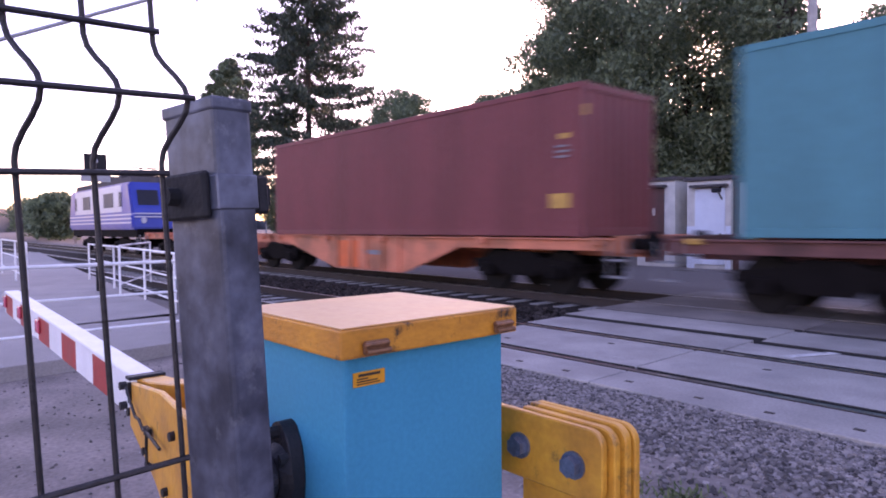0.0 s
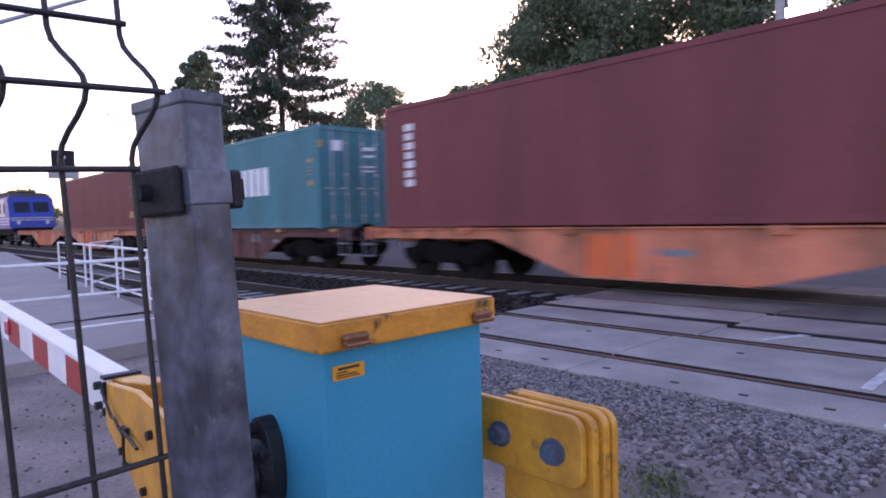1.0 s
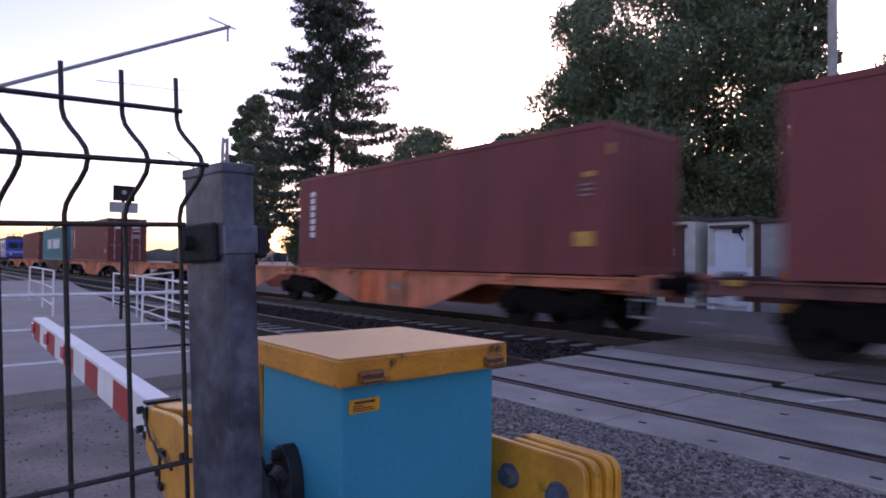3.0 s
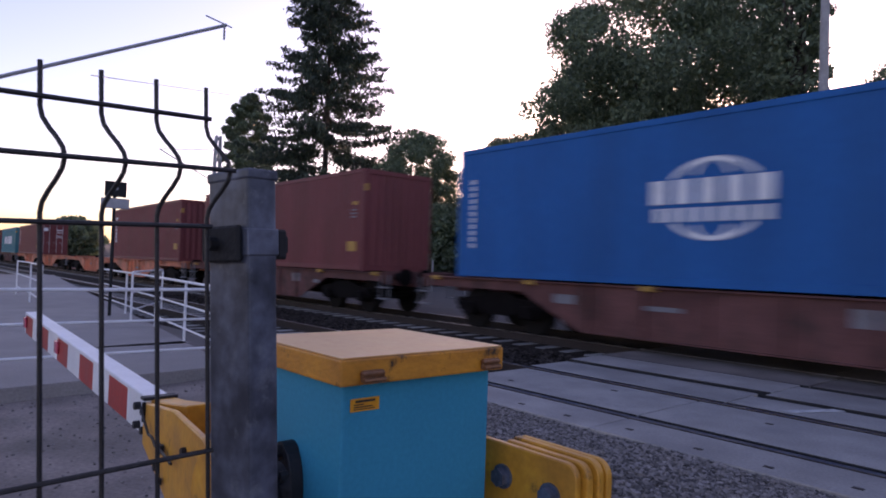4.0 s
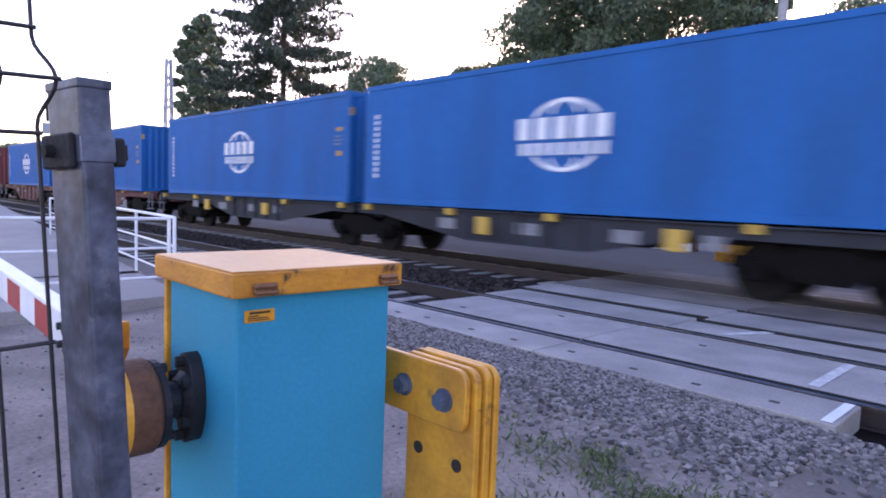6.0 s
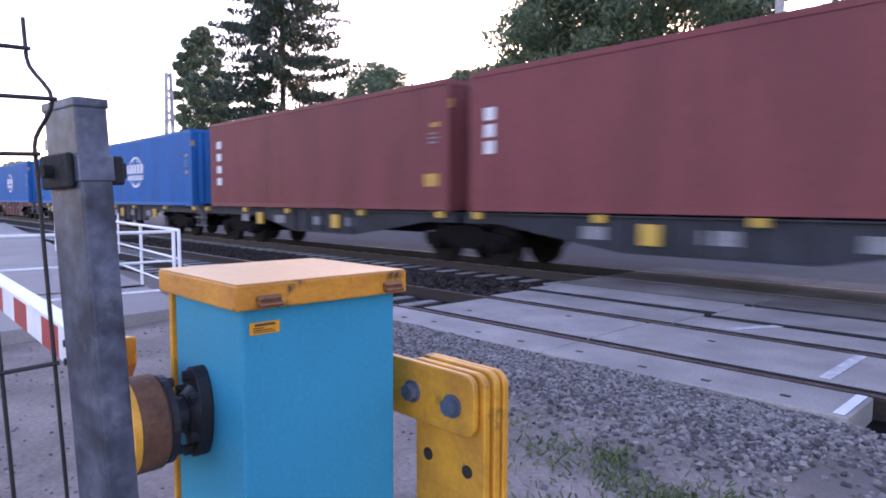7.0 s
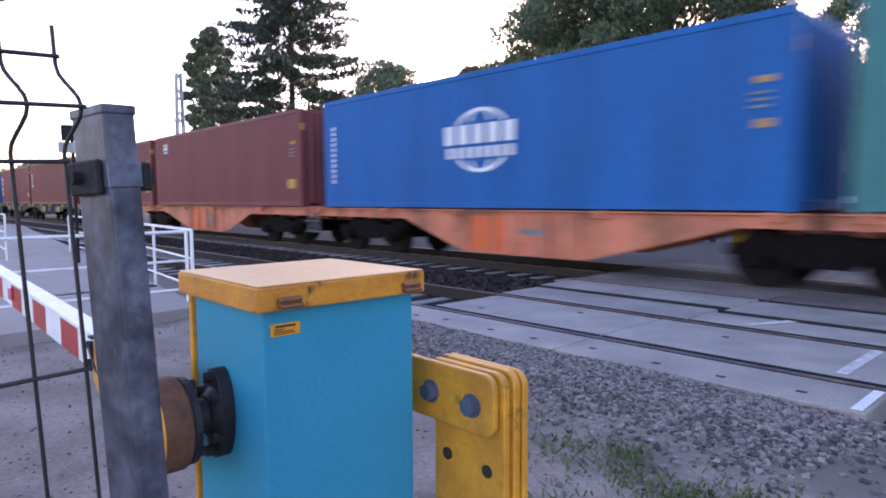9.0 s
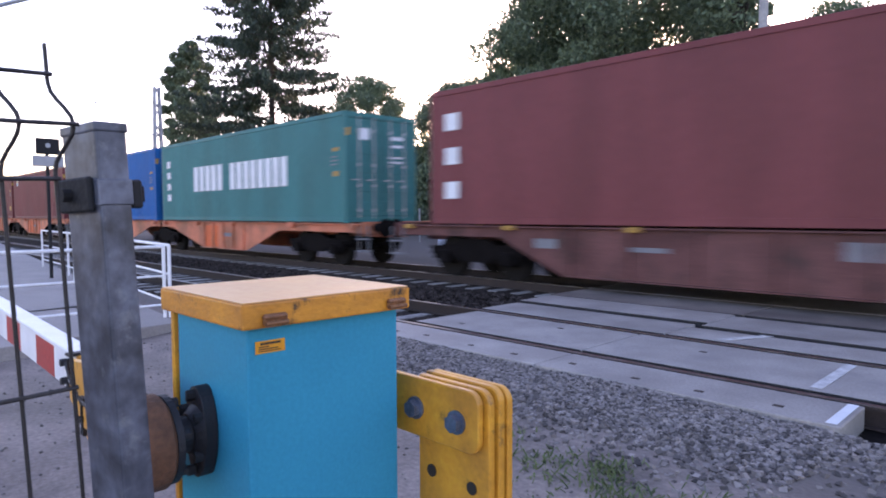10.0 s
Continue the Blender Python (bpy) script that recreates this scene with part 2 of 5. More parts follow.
def ground_material():
    mat = material("sandy_ground", (0.26, 0.213, 0.188), 0.95, 0, 0.42, 1.7, 30, 1.0)
    nt = mat.node_tree
    b = nt.nodes["Principled BSDF"]
    base = b.inputs["Base Color"].links[0].from_socket
    tc = nt.nodes.new("ShaderNodeTexCoord")
    noise_b, ramp = nt.nodes.new("ShaderNodeTexNoise"), nt.nodes.new("ShaderNodeValToRGB")
    noise_b.inputs["Scale"].default_value, noise_b.inputs["Detail"].default_value = 0.35, 8
    nt.links.new(tc.outputs["Object"], noise_b.inputs["Vector"])
    ramp.color_ramp.elements[0].position, ramp.color_ramp.elements[1].position = 0.52, 0.62
    nt.links.new(noise_b.outputs[0], ramp.inputs[0])
    sep, far = nt.nodes.new("ShaderNodeSeparateXYZ"), nt.nodes.new("ShaderNodeMapRange")
    nt.links.new(tc.outputs["Object"], sep.inputs[0])
    far.inputs[1].default_value, far.inputs[2].default_value, far.inputs[3].default_value, far.inputs[4].default_value = 13.5, 17, 0.12, 1.0
    nt.links.new(sep.outputs["Y"], far.inputs[0])
    add = nt.nodes.new("ShaderNodeMath")
    add.operation = "MULTIPLY"
    nt.links.new(ramp.outputs[0], add.inputs[0])
    nt.links.new(far.outputs[0], add.inputs[1])
    verge, most = nt.nodes.new("ShaderNodeMapRange"), nt.nodes.new("ShaderNodeMath")
    verge.inputs[1].default_value, verge.inputs[2].default_value, verge.inputs[4].default_value = 12.4, 13.2, 0.85
    nt.links.new(sep.outputs["Y"], verge.inputs[0])
    most.operation = "MAXIMUM"
    nt.links.new(add.outputs[0], most.inputs[0])
    nt.links.new(verge.outputs[0], most.inputs[1])
    mix = nt.nodes.new("ShaderNodeMix")
    mix.data_type = "RGBA"
    nt.links.new(most.outputs[0], mix.inputs[0])
    nt.links.new(base, mix.inputs[6])
    mix.inputs[7].default_value = (0.055, 0.065, 0.035, 1)
    # darker stony soil along the slabs
    wob, yy, band, soil = (nt.nodes.new(k) for k in ("ShaderNodeTexNoise", "ShaderNodeMath", "ShaderNodeMapRange", "ShaderNodeMix"))
    wob.inputs["Scale"].default_value, wob.inputs["Detail"].default_value = 2.2, 6
    nt.links.new(tc.outputs["Object"], wob.inputs["Vector"])
    yy.operation = "MULTIPLY_ADD"
    nt.links.new(wob.outputs[0], yy.inputs[0])
    yy.inputs[1].default_value = 1.2
    nt.links.new(sep.outputs["Y"], yy.inputs[2])
    band.inputs[1].default_value, band.inputs[2].default_value = 4.0, 4.7
    nt.links.new(yy.outputs[0], band.inputs[0])
    soil.data_type = "RGBA"
    nt.links.new(band.outputs[0], soil.inputs[0])
    nt.links.new(mix.outputs[2], soil.inputs[6])
    soil.inputs[7].default_value = (0.125, 0.107, 0.098, 1)
    nt.links.new(soil.outputs[2], b.inputs["Base Color"])
    return mat


GROUND = ground_material()

# ---- plan ----
RAIL_A, GAUGE, TRAIN_Y = 5.5, 1.435, 11.08
SPEED = 23.165
MOVERS = []

# ---- ground ----
def ground_height(x, y):
    z = -0.10 + 0.02 * noise.noise((x * 0.7, y * 0.7, 0)) + 0.012 * noise.noise((x * 3.1, y * 3.1, 5))
    if 2.4 < y < 4.9:
        z += 0.065 * min(1, (y - 2.4) / 1.8) * max(0, min(1, (3.0 - x) / 0.6))
    edge = 4.8 if x > -3.1 else 4.3
    if edge < y < 13.6:
        z -= 0.30 * min(1, (y - edge) / 0.35, (13.6 - y) / 0.8)
    if y > 13.6:
        z += 0.05
    return z


def make_ground():
    xs = [-3000, -900, -300, -120, -60, -40, -30, -24] + [-20 + 0.4 * i for i in range(40)] + [-4 + 0.14 * i for i in range(72)] + [6.5, 8, 11, 16, 25, 40, 80, 200, 700, 3000]
    ys = [-3000, -700, -150, -40, -12, -6, -3] + [-2 + 0.14 * i for i in range(58)] + [6.2 + 0.7 * i for i in range(14)] + [17, 20, 25, 32, 45, 70, 150, 500, 3000]
    verts = [(x, y, ground_height(x, y)) for y in ys for x in xs]
    n = len(xs)
    faces = [(j * n + i, j * n + i + 1, (j + 1) * n + i + 1, (j + 1) * n + i) for j in range(len(ys) - 1) for i in range(n - 1)]
    ob = mesh_thing("ground", verts, faces, GROUND, True)
    tagged(ob, "sandy trodden ground with patches of grass", "ground", kind="structure")


def ballast_bed(name, y0, y1, x0, x1):
    bm = nb()
    o = [(y0 - 0.5, -0.45), (y0, -0.185), (y1, -0.185), (y1 + 0.5, -0.45)]
    a = [bm.verts.new((x0, y, z)) for y, z in o]
    b = [bm.verts.new((x1, y, z)) for y, z in o]
    for i in range(3):
        bm.faces.new((a[i], b[i], b[i + 1], a[i + 1]))
    bm.faces.new(a)
    bm.faces.new(b[::-1])
    tagged(part(name, bm, BALLAST), "dark stained ballast bed under the track", "ballast", kind="structure")


def rail(y, name="rail"):
    ob = thing(name, "rusty steel rail with a polished running surface", "rail", pose(0, y, 0), "rails of the two tracks", "structure")
    bm = nb()
    box(bm, -260, 120, -0.07, 0.07, -0.165, -0.150)
    box(bm, -260, 120, -0.009, 0.009, -0.150, -0.035)
    box(bm, -260, 120, -0.036, 0.036, -0.036, -0.004)
    part("rail_profile", bm, RAIL, ob)
    bm = nb()
    box(bm, -260, 120, -0.030, 0.030, -0.0038, 0.001)
    part("running_surface", bm, RAIL_TOP, ob, "polished bright strip")


def sleepers(track_y, name):
    root = thing(name, "row of pale concrete sleepers under the rails", "sleepers", pose(0, track_y, 0), "", "structure")
    bm = nb()
    o = [(-0.13, -0.30), (-0.10, -0.168), (0.10, -0.168), (0.13, -0.30)]
    prism(bm, o, -1.3, 1.3)
    me = bpy.data.meshes.new("sleeper")
    bm.to_mesh(me)
    bm.free()
    me.materials.append(SLEEPER)
    xs = [-3.1 - 0.6 * i for i in range(110)] + [3.3 + 0.6 * i for i in range(20)]
    for x in xs:
        ob = new("sleeper", me)
        ob.location = (x, random.uniform(-0.02, 0.02), random.uniform(-0.006, 0.004))
        ob.rotation_euler = (0, 0, random.uniform(-0.01, 0.01))
        ob.parent = root
    v, f = [], []
    for x in [-69.1 - 0.6 * i for i in range(250)]:
        k = len(v)
        for yy in (-1.3, 1.3):
            v += [(x + a, yy, b) for a, b in o]
        f += [(k, k + 1, k + 2, k + 3), (k + 7, k + 6, k + 5, k + 4), (k + 1, k + 5, k + 6, k + 2), (k, k + 4, k + 5, k + 1), (k + 2, k + 6, k + 7, k + 3)]
    ob = mesh_thing("far_sleepers", v, f, SLEEPER)
    ob.parent = root
    tagged(ob, kind="stuff")


def scatter_stones(name, label, count, mat, size, where, flat=0.7, tumble=0.15):
    """Loose stones: rough little eight-cornered lumps."""
    rng = np.random.default_rng(len(name) * 7)
    v, f = [], []
    base = np.array([(-1, -1, -1), (1, -1, -1), (1, 1, -1), (-1, 1, -1), (-1, -1, 1), (1, -1, 1), (1, 1, 1), (-1, 1, 1)], float) * 0.5
    quads = [(3, 2, 1, 0), (4, 5, 6, 7), (0, 1, 5, 4), (1, 2, 6, 5), (2, 3, 7, 6), (3, 0, 4, 7)]
    for i in range(count):
        x, y, z = where(rng)
        s = size * rng.uniform(0.55, 1.35)
        p = base * (1 + rng.uniform(-0.35, 0.35, base.shape))
        p[4:, :2] *= rng.uniform(0.4, 0.9)
        a = Euler(rng.uniform(0, 6.28, 3) * (tumble, tumble, 1)).to_matrix()
        p = p @ np.array(a).T * s * np.array((1, 1, flat)) + (x, y, z + s * 0.2)
        k = 8 * i
        v += [tuple(q) for q in p]
        f += [tuple(k + c for c in q) for q in quads]
    ob = mesh_thing(name, v, f, mat)
    tagged(ob, label, "stones", kind="stuff")


make_ground()
ballast_bed("ballast_near_west", 4.75, 7.7, -260, -2.75)
ballast_bed("ballast_near_east", 4.75, 7.7, 2.75, 120)
ballast_bed("ballast_far_west", 9.6, 12.6, -260, -3.0)
ballast_bed("ballast_far_east", 9.6, 12.6, 3.2, 120)
for y in (RAIL_A, RAIL_A + GAUGE, TRAIN_Y - GAUGE / 2, TRAIN_Y + GAUGE / 2):
    rail(y)
sleepers(RAIL_A + GAUGE / 2, "sleepers_near_track")
sleepers(TRAIN_Y, "sleepers_far_track")


# ---- level crossing slabs ----
WORN_LINE = material("worn_line_paint", (0.58, 0.57, 0.56), 0.8, 0, 0.3, 9, 60, 0.2)
# rubber edging of the slabs; also paints the shade in the door gap
RUBBER_GAP = material("dark_rubber_and_gap", (0.022, 0.021, 0.022), 0.85, 0, 0.3, 8, 60, 0.2)


def slab(root, x0, x1, y0, y1, skew=0.0, top=0.0, name="slab"):
    bm = nb()
    box(bm, x0, x1, y0, y1, top - 0.28, top, 0.008)
    for v in bm.verts:
        if abs(v.co.x - x0) < 0.02:
            v.co.x += skew * (v.co.y - y0)
    # slabs by the far track carry the train's shade in their colour
    ob = part(name, bm, CONCRETE if y0 < 9.06 else SHADED_DIRTY, root)
    if y0 < 5:
        return
    bm = nb()
    box(bm, x0 + 0.004, x1 - 0.004, y0 - 0.010, y0 - 0.0005, top - 0.27, top - 0.001)
    part("edge_strip", bm, RUBBER_GAP, ob, "dark rubber edging")


def make_crossing():
    root = thing("level_crossing", "weathered concrete slabs of a level crossing between the rails", "crossing", None, "", "structure")
    a, b = RAIL_A, RAIL_A + GAUGE
    c, d = TRAIN_Y - GAUGE / 2, TRAIN_Y + GAUGE / 2
    for x0, x1, y0, y1 in [
        (-3.0, -0.010, 4.79, a - 0.075), (0.006, 2.5, 4.79, a - 0.075),
        (-2.58, -0.045, a + 0.130, b - 0.095), (-0.020, 2.86, a + 0.130, b - 0.095),
        (-2.72, 0.15, b + 0.130, 7.92), (0.175, 2.95, b + 0.130, 7.70),
        (-2.85, 0.21, 8.15, 9.04), (0.235, 3.0, 7.90, 8.88),
        (-2.92, 0.29, 9.09, c - 0.06), (0.315, 3.1, 9.10, c - 0.06),
        (-2.95, 0.1, c + 0.08, d - 0.08), (0.11, 3.1, c + 0.08, d - 0.08),
        (-2.95, 0.1, d + 0.06, 12.9), (0.11, 3.1, d + 0.06, 12.9)]:
        slab(root, x0, x1, y0, y1, 0.0, random.uniform(-0.004, 0.003))
    bm = nb()
    box(bm, -2.9, 3.0, 4.85, 12.9, -0.36, -0.17)
    part("bedding", bm, BOGIE, root, "dark filler in the joints")
    for x0, x1, y0, y1, name in [(2.06, 2.15, 5.70, 6.80, "painted_line"), (2.40, 2.47, 4.82, 5.40, "painted_line"), (2.74, 2.83, 5.7, 6.80, "painted_line")]:
        bm = nb()
        box(bm, x0, x1, y0, y1, 0.0036, 0.0066)
        part(name, bm, WORN_LINE if x0 < 2.3 else MARK, root, "worn white paint line")
    bm = nb()
    box(bm, 0.72, 0.84, 7.12, 7.72, 0.0036, 0.0066)
    for v in bm.verts:
        v.co.x += 0.5 * (v.co.y - 7.12)
    part("painted_line", bm, WORN_LINE, root, "worn white paint line")
    for x, y in [(1.48, 4.97), (0.93, 4.98), (2.05, 5.0), (-0.4, 4.99), (-1.0, 5.0), (-1.75, 5.05), (-2.2, 4.98), (-2.0, 5.9), (-0.9, 6.5), (0.9, 6.4), (2.5, 6.3), (0.25, 5.05)]:
        bm = nb()
        box(bm, x - 0.035, x + 0.035, y - 0.022, y + 0.022, 0.0008, 0.0048, 0.001)
        part("lifting_hole", bm, INK, root, "dark lifting recess")
    bm = nb()
    box(bm, -2.9, 3.1, 12.95, 60, -0.15, -0.02)
    tagged(part("road", bm, ASPHALT), "grey worn road leading away from the crossing", "road", kind="structure")


make_crossing()


# ---- the train ----
LEN, WID, HIGH = 12.192, 2.438, 2.896


def corrugated(bm, along, x0, x1, z0, z1, face, depth, out, period=0.278):
    """A trapezoid-ridged panel, along x or y, facing +-face."""
    n = max(2, int(round((x1 - x0) / period)))
    step = (x1 - x0) / n
    pts = []
    for i in range(n):
        a = x0 + i * step
        pts += [(a, 0), (a + step * 0.26, 0), (a + step * 0.5, -depth), (a + step * 0.76, -depth)]
    pts.append((x1, 0))
    lo, hi = [], []
    for a, d in pts:
        o = face + out * d
        p = (a, o) if along == "x" else (o, a)
        lo.append(bm.verts.new((*p, z0)))
        hi.append(bm.verts.new((*p, z1)))
    for i in range(len(pts) - 1):
        bm.faces.new((lo[i], lo[i + 1], hi[i + 1], hi[i]))


def flat_mark(root, name, mat, x0, x1, z0, z1, y=-WID / 2, label=""):
    bm = nb()
    box(bm, x0, x1, y - 0.008, y - 0.002, z0, z1)
    part(name, bm, mat, root, label)


def globe_logo(root, cx, cz, w, h):
    """A round badge of white arcs and two rows of bars."""
    bm = nb()
    y = -WID / 2 - 0.006
    def arc(rx, rz, a0, a1, t):
        prev = None
        for i in range(25):
            a = a0 + (a1 - a0) * i / 24
            p = (cx + rx * math.cos(a), cz + rz * math.sin(a))
            q = (cx + (rx - t) * math.cos(a), cz + (rz - t) * math.sin(a))
            cur = (bm.verts.new((p[0], y, p[1])), bm.verts.new((q[0], y, q[1])))
            if prev:
                bm.faces.new((prev[0], cur[0], cur[1], prev[1]))
            prev = cur
    arc(w / 2, h / 2, 0.60, math.pi - 0.60, 0.075)
    arc(w / 2, h / 2, math.pi + 0.66, 2 * math.pi - 0.66, 0.075)
    arc(w / 4.2, h / 2, 0.66, math.pi - 0.66, 0.06)
    arc(w / 4.2, h / 2, math.pi + 0.72, 2 * math.pi - 0.72, 0.06)
    bmesh.ops.recalc_face_normals(bm, faces=bm.faces)
    bmesh.ops.solidify(bm, geom=list(bm.faces), thickness=0.003)
    part("round_badge", bm, MARK, root, "white ring badge")
    for i in range(5):
        x = cx - w * 0.62 + i * w * 0.25
        bm = nb()
        box(bm, x, x + w * 0.165, y - 0.003, y, cz - h * 0.05, cz + h * 0.25, 0.002)
        part("badge_bar", bm, MARK, root, "white bar across the badge")
    for i in range(8):
        x = cx - w * 0.58 + i * w * 0.147
        bm = nb()
        box(bm, x, x + w * 0.085, y - 0.003, y, cz - h * 0.27, cz - h * 0.10)
        part("small_badge_bar", bm, MARK, root)


def container(u, mat, label, doors=True, logo="", marks="", high=HIGH):
    root = thing("shipping_container", label, "shipping container", None, "containers of the freight train")
    h, w = high, WID / 2
    bm = nb()
    corrugated(bm, "x", 0.14, LEN - 0.14, 0.15, h - 0.10, -w + 0.004, 0.036, -1)
    corrugated(bm, "x", 0.14, LEN - 0.14, 0.15, h - 0.10, w - 0.004, 0.036, 1)
    corrugated(bm, "y", -w + 0.14, w - 0.14, 0.15, h - 0.10, 0.012, 0.045, -1)
    if not doors:
        corrugated(bm, "y", -w + 0.14, w - 0.14, 0.15, h - 0.10, LEN - 0.012, 0.045, 1)
    bmesh.ops.recalc_face_normals(bm, faces=bm.faces)
    part("shell", bm, mat, root)
    bm = nb()
    box(bm, 0.1, LEN - 0.1, -w + 0.02, w - 0.02, h - 0.06, h - 0.012)
    for i in range(38):
        x = 0.4 + i * 0.30
        box(bm, x, x + 0.12, -w + 0.12, w - 0.12, h - 0.014, h + 0.004)
    part("roof", bm, mat, root)
    bm = nb()
    box(bm, 0.1, LEN - 0.1, -w + 0.05, w - 0.05, 0.10, 0.15)
    part("floor_pan", bm, BOGIE, root)
    bm = nb()
    for s in (-1, 1):
        box(bm, 0.16, LEN - 0.16, s * w - 0.05 * (s > 0), s * w + 0.05 * (s < 0), 0.02, 0.16, 0.006)
        box(bm, 0.16, LEN - 0.16, s * w - 0.06 * (s > 0), s * w + 0.06 * (s < 0), h - 0.11, h, 0.006)
        for x0 in (0, LEN - 0.15):
            box(bm, x0, x0 + 0.15, s * w - 0.16 * (s > 0), s * w + 0.16 * (s < 0), 0.115, h - 0.115, 0.008)
    for x0 in (0, LEN - 0.1):
        box(bm, x0, x0 + 0.1, -w + 0.16, w - 0.16, 0.02, 0.17, 0.006)
        box(bm, x0, x0 + 0.1, -w + 0.16, w - 0.16, h - 0.13, h, 0.006)
    part("corner_frame", bm, mat, root)
    for x0 in (0, LEN - 0.178):
        for s in (-1, 1):
            for z0 in (0, h - 0.116):
                bm = nb()
                y0 = s * (w + 0.002)
                box(bm, x0 - 0.002, x0 + 0.18, min(y0, y0 - s * 0.162), max(y0, y0 - s * 0.162), z0, z0 + 0.118, 0.006)
                part("corner_casting", bm, mat, root)
    if doors:
        for s in (-1, 1):
            bm = nb()
            y0, y1 = (-w + 0.16, -0.01) if s < 0 else (0.01, w - 0.16)
            box(bm, LEN - 0.075, LEN - 0.035, y0, y1, 0.18, h - 0.14, 0.008)
            for i in range(5):
                z = 0.32 + i * 0.5
                box(bm, LEN - 0.036, LEN - 0.018, y0 + 0.08, y1 - 0.08, z, z + 0.26, 0.01)
            leaf = part("door_leaf", bm, mat, root)
            for yy in (y0 + 0.28, y1 - 0.28):
                bm = nb()
                rod(bm, (LEN + 0.012, yy, 0.12), (LEN + 0.012, yy, h - 0.1), 0.018, 8)
                for z in (0.3, 0.95, 1.5, 2.4):
                    box(bm, LEN - 0.035, LEN + 0.03, yy - 0.045, yy + 0.045, z, z + 0.07)
                box(bm, LEN + 0.01, LEN + 0.03, yy - 0.25, yy + 0.02, 1.12, 1.15)
                part("lock_rod", bm, ROD, leaf, "grey galvanised lock rod")
        for i, (yy, z, ww, hh) in enumerate([(0.55, 2.25, 0.5, 0.1), (0.55, 2.05, 0.4, 0.07), (-0.6, 2.2, 0.36, 0.3), (0.5, 1.75, 0.5, 0.05), (0.5, 1.62, 0.5, 0.05)]):
            bm = nb()
            box(bm, LEN - 0.017, LEN - 0.013, yy - ww / 2, yy + ww / 2, z, z + hh)
            part("door_marking", bm, MARK, root, "white stencilled bar")
    # writing at the leading end: a column of bars
    if marks == "column":
        for i in range(11):
            flat_mark(root, "marking_bar", MARK, 0.42, 0.54, 0.66 + i * 0.143, 0.755 + i * 0.143)
    if marks == "letters":
        for i in range(7):
            z = 0.97 + i * 0.215
            flat_mark(root, "marking_bar", MARK, 0.80, 1.06 - 0.03 * (i % 2), z, z + 0.16)
    if marks == "three":
        for i in range(3):
            flat_mark(root, "marking_block", MARK, 0.46, 0.86, 0.56 + i * 0.73, 0.92 + i * 0.73, label="white block of writing")
    if marks == "small":
        for i in range(3):
            flat_mark(root, "marking_bar", MARK, 0.45, 0.68, 1.2 + i * 0.34, 1.46 + i * 0.34)
    if marks == "four":
        for i in range(4):
            flat_mark(root, "marking_bar", MARK, 0.55, 0.85, 0.75 + i * 0.42, 1.0 + i * 0.42)
    # numbers at the trailing end
    for i in range(3):
        flat_mark(root, "number_bar", FADED, LEN - 0.62, LEN - 0.36 + 0.05 * (i % 2), 1.72 - i * 0.10, 1.76 - i * 0.10)
    low = 0.56 if mat is MAROON else 1.23
    flat_mark(root, "warning_label", OCHRE, LEN - (0.78 if mat is MAROON else 0.54), LEN - 0.31, low, low + (0.28 if mat is MAROON else 0.13), label="small ochre warning label")
    flat_mark(root, "warning_label", OCHRE, LEN - 0.55, LEN - 0.31, 1.88, 1.98, label="small ochre warning label")
    bm = nb()
    box(bm, LEN + 0.0005, LEN + 0.004, -w + 0.02, -w + 0.15, h - 0.62, h - 0.42)
    part("end_label", bm, OCHRE, root, "small ochre warning label")
    if logo == "globe":
        globe_logo(root, 6.05, 1.46, 1.74, 1.36)
    if logo == "two_words":
        y = -w - 0.006
        for x, n, wd in ((2.97, 5, 0.468), (5.77, 8, 0.460)):
            for i in range(n):
                bm = nb()
                box(bm, x, x + wd * 0.76, y - 0.003, y, 1.05, 1.92, 0.002)
                part("lettering_bar", bm, MARK, root, "large white bar in place of a letter")
                x += wd
    MOVERS.append((root, u, TRAIN_Y, 1.165))
    return root


def wheelset(parent, x, r=0.45):
    bm = nb()
    for s in (-1, 1):
        y = s * GAUGE / 2
        rod(bm, (x, y - 0.065, r), (x, y + 0.065, r), r, 28)
        rod(bm, (x, y - s * 0.065, r), (x, y - s * 0.095, r), r + 0.03, 28)
    rod(bm, (x, -1.0, r), (x, 1.0, r), 0.075, 12)
    part("wheelset", bm, WHEEL, parent)


